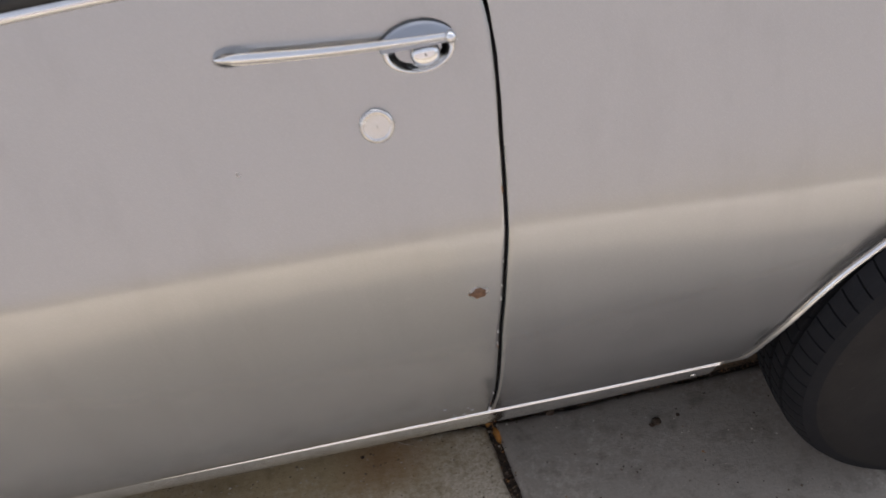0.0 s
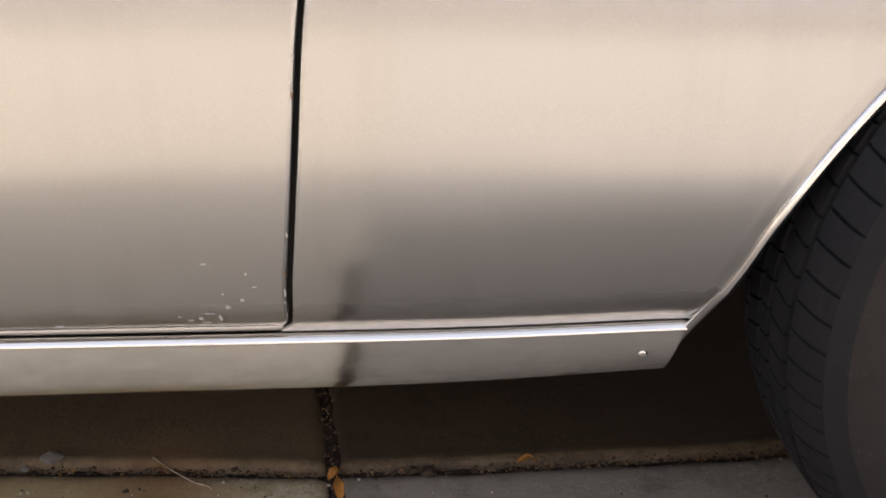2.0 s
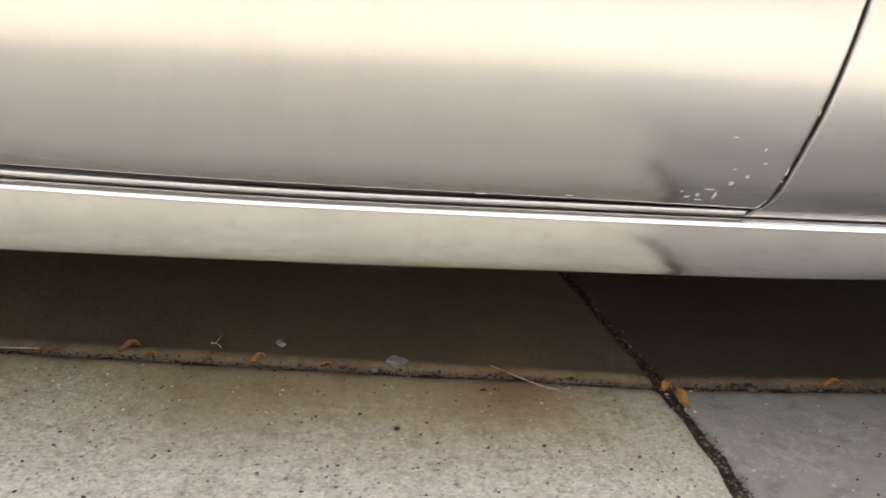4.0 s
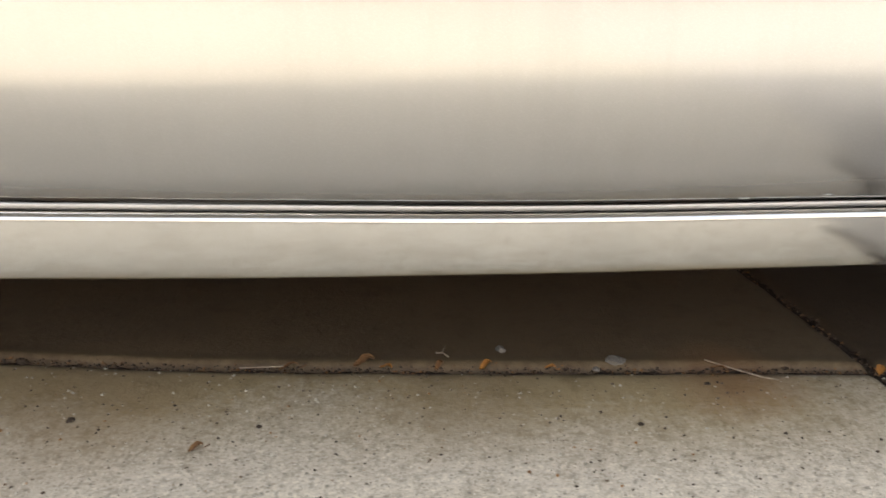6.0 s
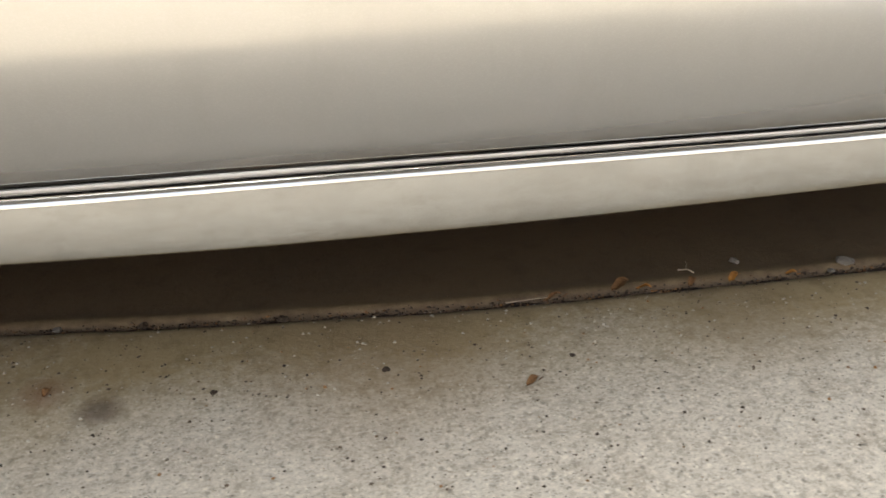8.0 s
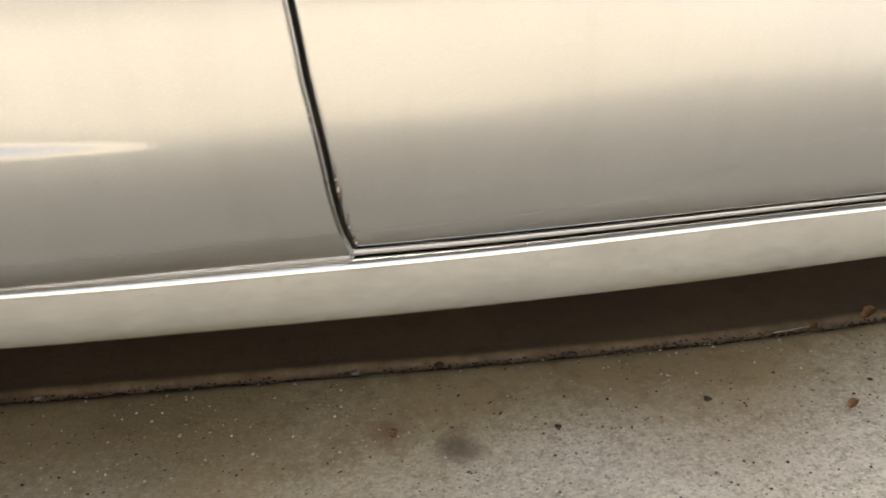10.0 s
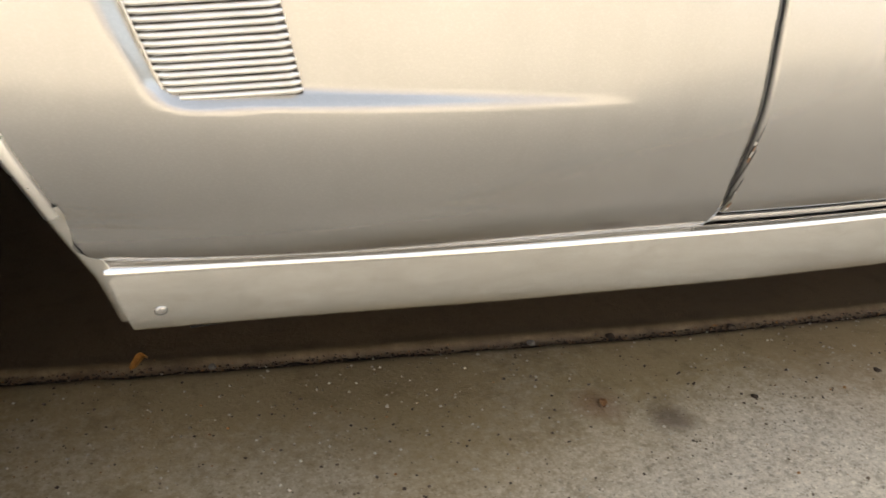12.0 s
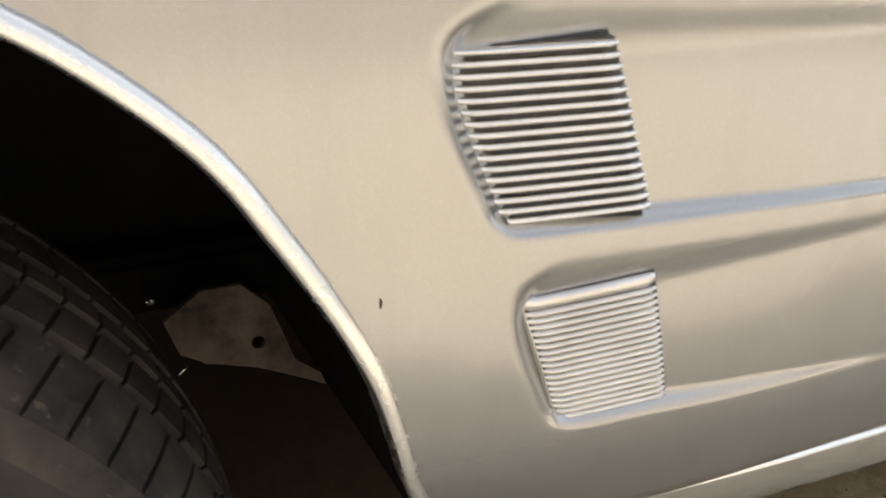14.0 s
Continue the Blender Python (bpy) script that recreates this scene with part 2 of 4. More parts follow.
def curve(pts):
    """A smooth function through (argument, value) pairs in rising order."""
    xs, ys = [p[0] for p in pts], [p[1] for p in pts]
    n = len(xs)
    d = [(ys[i + 1] - ys[i]) / (xs[i + 1] - xs[i]) for i in range(n - 1)]
    m = [d[0]] + [(d[i - 1] + d[i]) / 2 if d[i - 1] * d[i] > 0 else 0.0 for i in range(1, n - 1)] + [d[-1]]

    def f(x):
        if x <= xs[0]:
            return ys[0] + m[0] * (x - xs[0])
        if x >= xs[-1]:
            return ys[-1] + m[-1] * (x - xs[-1])
        i = 0
        while x > xs[i + 1]:
            i += 1
        h = xs[i + 1] - xs[i]
        u = (x - xs[i]) / h
        return ((2 * u**3 - 3 * u**2 + 1) * ys[i] + (u**3 - 2 * u**2 + u) * h * m[i]
                + (-2 * u**3 + 3 * u**2) * ys[i + 1] + (u**3 - u**2) * h * m[i + 1])
    return f


def mesh_from(name, verts, faces, material, smooth=True):
    me = bpy.data.meshes.new(name)
    me.from_pydata(verts, [], faces)
    me.materials.append(material)
    me.polygons.foreach_set("use_smooth", [smooth] * len(me.polygons))
    me.update()
    return me


def part(name, me, parent=None, label=""):
    ob = new(name, me)
    ob.parent = parent
    return tagged(ob, label)


def grid(rows, closed_u=False, closed_v=False):
    """Vertices and faces of a grid from rows of points."""
    n, k = len(rows), len(rows[0])
    verts = [tuple(p) for r in rows for p in r]
    faces = []
    for i in range(n if closed_v else n - 1):
        for j in range(k if closed_u else k - 1):
            a, b = i * k + j, i * k + (j + 1) % k
            c, d = ((i + 1) % n) * k + (j + 1) % k, ((i + 1) % n) * k + j
            faces.append((a, b, c, d))
    return verts, faces


def sweep(path, section, name, material, closed=False, caps=True):
    """A section of (side, up) offsets swept along a path of (point, side axis, up axis)."""
    rows = [[Vector(p) + Vector(s) * a + Vector(u) * b for a, b in section] for p, s, u in path]
    verts, faces = grid(rows, closed_u=True, closed_v=closed)
    if caps and not closed:
        k = len(section)
        faces.append(tuple(range(k - 1, -1, -1)))
        faces.append(tuple(range((len(rows) - 1) * k, len(rows) * k)))
    me = mesh_from(name, verts, faces, material)
    return me


def fix_normals(me):
    bm = bmesh.new()
    bm.from_mesh(me)
    bmesh.ops.recalc_face_normals(bm, faces=bm.faces)
    bm.to_mesh(me)
    bm.free()
    return me


def box(name, size, material, bevel=0.0, at=(0, 0, 0), turn=(0, 0, 0)):
    bm = bmesh.new()
    bmesh.ops.create_cube(bm, size=1, matrix=Matrix.Diagonal((*size, 1)))
    if bevel:
        bmesh.ops.bevel(bm, geom=bm.edges[:], offset=bevel, segments=2, affect="EDGES")
    bmesh.ops.transform(bm, matrix=pose(*at, *turn), verts=bm.verts)
    me = bpy.data.meshes.new(name)
    bm.to_mesh(me)
    bm.free()
    me.materials.append(material)
    return me


def lathe(name, profile, material, steps=48, axis="y"):
    """A profile of (radius, along) turned round the y axis."""
    rows = []
    for i in range(steps):
        a = 2 * math.pi * i / steps
        rows.append([(r * math.cos(a), w, r * math.sin(a)) for r, w in profile])
    verts, faces = grid(rows, closed_v=True)
    return fix_normals(mesh_from(name, verts, faces, material))


# ---- ground ----
def joint_y(x):
    """The long joint between the slabs."""
    return JOINT(x)


JOINT = curve([(-4.0, 0.9), (-1.8, 0.391), (-1.65, 0.36), (-1.5, 0.3325), (-1.35, 0.3065), (-1.2, 0.2815), (-1.1, 0.2635), (-1.0, 0.249), (-0.9, 0.2345), (-0.8, 0.2195), (-0.7, 0.2092), (-0.6, 0.2012), (-0.5, 0.194), (-0.4, 0.187), (-0.3, 0.1812), (-0.2, 0.1765), (-0.1, 0.169), (0, 0.1625), (0.1, 0.1622), (0.2, 0.1638), (0.3, 0.1662), (0.42, 0.171), (3.5, 0.33)])


def cross_x(y):
    """The joint that runs under the car."""
    return 0.029 - 0.10 * max(0.03, y) - 0.09 * y * max(0, y)


def unevenness(x, y):
    """The slow waves and small humps of the slabs."""
    return noise.noise((x * 2.3, y * 2.3, 0.5)) * 0.0015 + noise.noise((x * 40, y * 40, 1.5)) * 0.0005


def slab_mesh(x_edge, left, inner, gap):
    """One slab: from the cross joint to x_edge, from the long joint to the far edge, with a worn round arris."""
    y_edge = 3.0 if inner else -3.2
    us = [0, 0.0012, 0.003, 0.006, 0.012, 0.03] + [0.06 + 0.03 * i for i in range(62)]
    vs = [0, 0.0012, 0.003, 0.006, 0.011, 0.017, 0.024, 0.034, 0.05] + [0.07 + 0.03 * i for i in range(22)]
    rows = []
    for v in vs + [1.0, None]:
        row = []
        for u in us + [None]:
            uu = us[-1] if u is None else u
            vv = 1.0 if v is None else v
            sgn = 1 if inner else -1
            yb = 0.0
            for _ in range(3):
                x = cross_x(yb) + (-1 if left else 1) * (gap + uu) if u is not None else x_edge
                yb = joint_y(x) + sgn * (gap * 0.42 + vv) if v is not None else y_edge
            chip = noise.noise((x * 35, yb * 35, 3.1)) * 0.004 + noise.noise((x * 140, yb * 140, 7.1)) * 0.0022
            if v is not None and vv < 0.02:
                yb += sgn * chip * (1 - vv / 0.02)
            if u is not None and uu < 0.02:
                x += (-1 if left else 1) * chip * (1 - uu / 0.02)
            z = -0.0095 * math.exp(-uu / 0.0035) if u is not None else 0.0
            if v is not None:
                z -= 0.0095 * math.exp(-vv / 0.0035)
                if inner:
                    z += 0.0020 * math.exp(-((vv - 0.012) / 0.008) ** 2)
            z += unevenness(x, yb)
            row.append((x, yb, z))
        rows.append(row)
    border = [(p[0], p[1], -0.1) for p in rows[0]]
    rows.insert(0, border)
    rows = [[(r[0][0], r[0][1], -0.1)] + r for r in rows]
    verts, faces = grid(rows)
    me = mesh_from("slab", verts, faces, (SHADED_BROWN_CONCRETE if left else DEEP_SHADE_CONCRETE) if inner else CONCRETE if left else GREY_CONCRETE)
    soil = me.attributes.new("edge", "FLOAT", "POINT")
    soil_shade = me.attributes.new("soil_shade", "FLOAT", "POINT")
    # rusty soil washed out of the joint on one slab, the car's shade painted broadly beside the wheel on the other
    soil_shade_values = []
    for x, y, _ in verts:
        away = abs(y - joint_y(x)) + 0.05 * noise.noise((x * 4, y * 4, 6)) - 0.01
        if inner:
            soil_shade_values.append(0.75)
        elif left:
            soil_shade_values.append((1 - smooth01(away / (0.20 + 0.17 * smooth01((-1.0 - x) / 0.4)))) * (1 - 0.55 * smooth01((x + 0.25) / 0.3)))
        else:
            soil_shade_values.append(1 - smooth01((away - 0.35) / 0.4))
    soil_shade.data.foreach_set("value", soil_shade_values)
    reach = 0.006 if inner else 0.012
    soil.data.foreach_set("value", [math.exp(-abs(v[1] - joint_y(v[0])) / reach) for v in verts])
    if inner:
        lip = me.attributes.new("lip", "FLOAT", "POINT")
        away = [abs(v[1] - joint_y(v[0])) + 0.006 * noise.noise((v[0] * 25, v[1] * 25, 2)) for v in verts]
        lip.data.foreach_set("value", [smooth01((a - 0.003) / 0.004) * (1 - smooth01((a - 0.011) / 0.012)) for a in away])
    return fix_normals(me)


def build_ground():
    n = 40
    size = 400.0
    rows = [[((i / n - 0.5) * size, (j / n - 0.5) * size, -0.09) for i in range(n + 1)] for j in range(n + 1)]
    ground = new("ground", mesh_from("ground", *grid(rows), GROUND))
    tagged(ground, "pale sunlit ground that reaches the horizon", "ground", kind="structure")
    drive = tagged(new("driveway"), "grey concrete driveway slabs with dirty open joints", "driveway", kind="structure")
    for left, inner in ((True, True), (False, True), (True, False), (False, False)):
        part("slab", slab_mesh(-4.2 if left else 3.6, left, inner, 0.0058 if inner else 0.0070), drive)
    # dirt that fills the joints
    rows = []
    for i in range(500):
        x = -2.6 + i * 0.008
        y = joint_y(x)
        row = []
        for k in range(-5, 6):
            z = -0.0075 + 0.004 * noise.noise((x * 30, k * 0.4, 2)) + 0.003 * noise.noise((x * 110, k, 5))
            row.append((x, y + k * 0.0035, z))
        rows.append(row)
    dirt = new("joint_dirt", mesh_from("joint_dirt", *grid(rows), DIRT))
    tagged(dirt, "dark damp dirt packed in the slab joints", "dirt", kind="stuff")
    rows = []
    for i in range(300):
        y = -0.06 + i * 0.0037
        row = []
        for k in range(-6, 7):
            x = cross_x(y) + k * 0.0032
            z = -0.0085 + 0.004 * noise.noise((y * 30, k * 0.4, 12)) + 0.003 * noise.noise((y * 110, k, 15))
            row.append((x, y, z))
        rows.append(row)
    dirt2 = new("joint_dirt", mesh_from("joint_dirt", *grid(rows), DIRT))
    tagged(dirt2, "black dirt packed in the joint that runs beneath the car", "dirt", kind="stuff")
    # unseen concrete strip, added so the paint doesn't reflect a dark joint
    rows = []
    for i in range(115):
        y = -3.0 + i * 0.0244
        rows.append([(cross_x(y) + k * 0.004, y, -0.0022 + 0.001 * noise.noise((y * 30, k * 0.4, 12))) for k in range(-4, 5)])
    sand = new("joint_reflection_filler", mesh_from("joint_reflection_filler", *grid(rows), CONCRETE))
    tagged(sand, "unseen concrete strip added to keep the joint out of the paint's reflections", "sand", kind="stuff")


def build_unseen_walls():
    """Two plain unseen walls, added to block light beyond the car and to shape its reflections."""
    # added to keep light off the ground under the car
    wall = tagged(new("unseen_wall_back"), "unseen plain rendered wall added to block light beyond the car", "wall", kind="structure")
    part("wall_face", box("wall_face", (14.0, 0.2, 2.1), make_grainy("render_coat", (0.34, 0.30, 0.25), (0.28, 0.25, 0.20), 0.9, 12), 0.01, (-0.7, 2.75, 0.95)), wall)
    # added backdrop that gives the paint something grey to reflect
    far = tagged(new("unseen_wall_front"), "unseen plain grey wall added for the paint to reflect", "wall", kind="structure")
    part("wall_face", box("wall_face", (19.0, 0.25, 4.8), make_grainy("grey_render_coat", (0.37, 0.342, 0.335), (0.31, 0.286, 0.28), 0.9, 8), 0.01, (-1.5, -9.5, 2.3)), far)


build_ground()
build_unseen_walls()


# ---- car: the shape of its side ----
# the height of the sill's top and lower edges and of the door's lower edge along the car
sill_top = curve([(-1.65, 0.2926), (-1.4, 0.2789), (-1.15, 0.2646), (-0.9, 0.2536), (-0.65, 0.2443), (-0.4, 0.2364), (-0.15, 0.2337), (0.1, 0.2325), (0.3, 0.236)])
sill_low = curve([(-1.65, 0.2414), (-1.4, 0.2264), (-1.15, 0.2074), (-0.9, 0.191), (-0.65, 0.1828), (-0.4, 0.1787), (-0.15, 0.1777), (0.1, 0.1785), (0.3, 0.187)])
door_low = curve([(-1.65, 0.3193), (-1.4, 0.3045), (-1.15, 0.2898), (-0.9, 0.2796), (-0.65, 0.2686), (-0.4, 0.259), (-0.15, 0.2538), (0.1, 0.2486), (0.3, 0.2508)])


def sill_out(x):
    return 0.3 * BOW(x) - 0.007 * smooth01((x + 1.61) / 0.25) * (1 - smooth01((x + 1.20) / 0.40))


SECTION = curve([(0.215, 0.050), (0.236, 0.0345), (0.25, 0.0255), (0.259, 0.0180), (0.268, 0.0105), (0.28, 0.0028), (0.30, -0.0046), (0.32, -0.0111), (0.345, -0.0178), (0.36, -0.0208), (0.375, -0.0229), (0.39, -0.0240), (0.42, -0.0250),
                 (0.46, -0.0255), (0.50, -0.0243), (0.54, -0.0212), (0.570, -0.0175), (0.581, -0.0155), (0.590, -0.0127), (0.60, -0.0090), (0.615, -0.0032), (0.65, 0.0105),
                 (0.70, 0.031), (0.76, 0.055), (0.82, 0.079)])
BOW = curve([(-2.6, 0.13), (-2.1, 0.06), (-1.85, 0.027), (-1.72, 0.009), (-1.66, -0.002), (-1.58, -0.011), (-1.45, -0.017), (-1.25, -0.016), (-0.6, -0.008), (0.0, 0.0), (0.35, 0.0), (1.5, 0.03)])


SWELL = curve([(-2.2, 0.0), (-1.7, 0.15), (-1.45, 0.65), (-1.25, 1.0), (-1.0, 0.8), (-0.7, 0.3), (-0.4, -0.15), (0.0, 0.0), (1.0, 0.0)])


def side(x, z):
    """Where the outer skin lies across the car, at a place along it and a height."""
    lift = sill_top(x) - 0.2345 - 0.004
    z = z - lift * (1 - smooth01((z - 0.27) / 0.2)) + 0.05 * max(-0.45, min(0.4, x)) * smooth01((z - 0.45) / 0.12)
    z += 0.003 * smooth01((x + 1.35) / 0.2) * smooth01((z - 0.27) / 0.05) * (1 - smooth01((z - 0.42) / 0.08))
    z += 0.012 * smooth01((x - 0.02) / 0.3) * smooth01((z - 0.33) / 0.1)
    swell = -0.0075 * SWELL(x) * smooth01((z - 0.28) / 0.20)
    if x < -1.32 and z > 0.50:
        z = 0.50 + (z - 0.50) * (1 - 0.90 * smooth01((-1.32 - x) / 0.22))
    return SECTION(z) + BOW(x) + swell + 0.14 * smooth01((-1.50 - x) / 0.20) * max(0.0, 0.44 - z) ** 1.5


SEAM_REAR = curve([(0.2, -0.016), (0.247, -0.004), (0.2509, 0.0009), (0.2602, 0.004), (0.2793, 0.0064), (0.2977, 0.0083), (0.3334, 0.0133), (0.3797, 0.0191), (0.4199, 0.0235), (0.46, 0.0278), (0.5, 0.0336), (0.54, 0.039), (0.58, 0.0445), (0.62, 0.0488), (0.66, 0.0523), (0.7, 0.0562), (0.72, 0.0576), (0.745, 0.0582), (0.77, 0.0559), (0.82, 0.046)])
SEAM_FRONT = curve([(0.2, -1.243), (0.288, -1.2465), (0.297, -1.2495), (0.316, -1.2565), (0.345, -1.2632), (0.38, -1.2692), (0.405, -1.2735), (0.43, -1.2775), (0.455, -1.2805), (0.504, -1.287), (0.6, -1.3), (0.82, -1.31)])
BELT = 0.822
# front edge of the rear wheel opening and rear edge of the front one, by height
ARCH_REAR = curve([(0.18, 0.284), (0.204, 0.289), (0.24, 0.2965), (0.27, 0.3045), (0.2967, 0.3135), (0.3326, 0.3240), (0.3694, 0.3397), (0.4048, 0.3607), (0.44, 0.3872), (0.475, 0.4224), (0.51, 0.4613), (0.55, 0.505), (0.58, 0.545), (0.62, 0.61), (0.645, 0.67), (0.655, 0.74)])
ARCH_FRONT = curve([(0.18, -1.63), (0.24, -1.6435), (0.286, -1.655), (0.31, -1.664), (0.335, -1.6735), (0.362, -1.683), (0.3858, -1.6925), (0.418, -1.7015), (0.447, -1.7105), (0.475, -1.7235), (0.5, -1.7375), (0.5226, -1.7515), (0.544, -1.765), (0.562, -1.78), (0.588, -1.8095), (0.602, -1.8295), (0.63, -1.885), (0.652, -1.96), (0.66, -2.05)])
WHEEL_R, WHEEL_F = (0.628, 0.279), (-2.040, 0.281)


def panel_mesh(name, x_left, x_right, z_low, z_high, nx, nz, dent=None, turn_in=(True, True, True, True), dense=False):
    """A pressed panel between two edges (by height) and two heights (by length), with edges turned in."""
    def at(s, t, inward=0.0):
        xm = x_left(0.5) + (x_right(0.5) - x_left(0.5)) * s
        z = z_low(xm) + (z_high(xm) - z_low(xm)) * t
        for _ in range(3):
            x = x_left(z) + (x_right(z) - x_left(z)) * s
            z = z_low(x) + (z_high(x) - z_low(x)) * t
        y = side(x, z) + (dent(x, z) if dent else 0.0)
        return [x, y + inward, z]
    rows = []
    width = x_right(0.4) - x_left(0.4)
    cols = [0, 0.0012 / width, 0.004 / width] + [j / nx for j in range(1, nx)] + [1 - 0.004 / width, 1 - 0.0012 / width, 1]
    if dense:
        cols = sorted(cols + [1 - 0.0025 * j / width for j in range(2, 15)])
    steps = [0, 0.003, 0.009] + [i / nz for i in range(1, nz + 1)]
    for t in steps:
        row = [at(s, t) for s in cols]
        left, right = [], []
        if turn_in[0]:
            p = row[0]
            left = [[p[0] + 0.0006, p[1] + 0.016, p[2]], [p[0] - 0.0002, p[1] + 0.003, p[2]]]
            row[0] = [p[0] + 0.0006, p[1] + 0.0006, p[2]]
        if turn_in[1]:
            p = row[-1]
            right = [[p[0] + 0.0002, p[1] + 0.003, p[2]], [p[0] - 0.0006, p[1] + 0.016, p[2]]]
            row[-1] = [p[0] - 0.0006, p[1] + 0.0006, p[2]]
        rows.append(left + row + right)
    if turn_in[2]:
        low = rows[0]
        rows = [[[p[0], p[1] + 0.02, p[2] + 0.001] for p in low], [[p[0], p[1] + 0.003, p[2] - 0.0004] for p in low]] + rows
    verts, faces = grid(rows)
    return fix_normals(mesh_from(name, verts, faces, PAINT))


# the two long dished channels of the front fender, each with a ribbed vent at its deep end
def channel(x, z, front, tip, up, low, depth, ahead, above, slope, shelf):
    xf = front(z)
    if x < xf - ahead or x > tip:
        return 0.0
    k = (tip - x) / (tip - xf)
    deep = depth * k
    zu, zl = up(x), low(x)
    wall = 0.002 + slope * k
    ledge = 0.003 + shelf * k
    rise = min(1.0, max(0.0, (z - zl) / ledge))
    f = smooth01((zu + above * k - z) / wall) * (0.6 * rise + 0.4 * smooth01(rise)) * smooth01((x - xf + ahead) / (ahead + 0.005))
    return deep * f


UP1 = curve([(-1.66, 0.4905), (-1.634, 0.4925), (-1.57, 0.4940), (-1.46, 0.4945), (-1.40, 0.4945), (-1.355, 0.495)])
LOW1 = curve([(-1.63, 0.4065), (-1.61, 0.4018), (-1.57, 0.4016), (-1.55, 0.4010), (-1.44, 0.3978), (-1.36, 0.3945)])
UP2 = curve([(-1.69, 0.6080), (-1.672, 0.6105), (-1.592, 0.6085), (-1.424, 0.6015), (-1.28, 0.595)])
LOW2 = curve([(-1.66, 0.5140), (-1.646, 0.5095), (-1.605, 0.5095), (-1.573, 0.5095), (-1.406, 0.5075), (-1.28, 0.505)])
FRONT1 = curve([(0.39, -1.596), (0.402, -1.6120), (0.415, -1.6190), (0.474, -1.6380), (0.485, -1.636), (0.496, -1.624)])
FRONT2 = curve([(0.502, -1.632), (0.514, -1.646), (0.53, -1.655), (0.585, -1.6735), (0.598, -1.670), (0.610, -1.654)])


def fender_dent(x, z):
    foot = sill_top(x) + 0.0085
    tuck = 0.003 * smooth01((0.322 - z) / 0.045) * smooth01((x + 1.62) / 0.15) + 0.0015 * (1 - smooth01((z - foot) / 0.007))
    tuck -= (0.0038 + 0.13 * smooth01((-1.50 - x) / 0.20) * max(0.0, 0.44 - z) ** 1.5) * (1 - smooth01((z - foot) / 0.030))
    return tuck + channel(x, z, FRONT1, -1.365, UP1, LOW1, 0.0085, 0.0115, 0.0075, 0.032, 0.008) + channel(x, z, FRONT2, -1.30, UP2, LOW2, 0.0098, 0.0125, 0.0085, 0.035, 0.0045)


car = tagged(new("car"), "silver two-door classic car with worn satin paint and chrome trim", "car")

GAP = 0.0015
door = part("door", panel_mesh("door", lambda z: SEAM_FRONT(z) + GAP, lambda z: SEAM_REAR(z) - GAP, door_low, lambda x: BELT, 90, 70), car)
part("quarter_panel", panel_mesh("quarter_panel", lambda z: SEAM_REAR(z) + GAP, ARCH_REAR, lambda x: sill_top(x) + 0.0085, lambda x: 0.655, 44, 70, dent=lambda x, z: -0.0002 * math.exp(-((ARCH_REAR(z) - x - 0.012) / 0.004) ** 2), turn_in=(True, False, True, False), dense=True), car)
part("front_fender", panel_mesh("front_fender", ARCH_FRONT, lambda z: SEAM_FRONT(z) - GAP, lambda x: sill_top(x) + 0.0085, lambda x: 0.68, 230, 190, dent=fender_dent, turn_in=(False, True, True, False)), car)


def upper_rows(x0, x1, z0, nx, top, ends=(None, None)):
    """The body above a panel: a shoulder that turns over to the flat top."""
    rows = []
    for i in range(9):
        a = i / 8
        row = []
        for j in range(nx + 1):
            x = x0 + (x1 - x0) * j / nx
            zt = top(x)
            if i <= 4:
                z = z0(x) + (zt - 0.03 - z0(x)) * i / 4
                xa = ends[0](z) if ends[0] else x0
                xb = ends[1](z) if ends[1] else x1
                x = xa + (xb - xa) * j / nx
                row.append((x, side(x, z), z))
            else:
                b = (i - 4) / 4 * math.pi / 2
                z = zt - 0.03 + 0.03 * math.sin(b)
                row.append((x, side(x, zt - 0.03) + 0.05 * (1 - math.cos(b)), z))
        rows.append(row)
    return rows


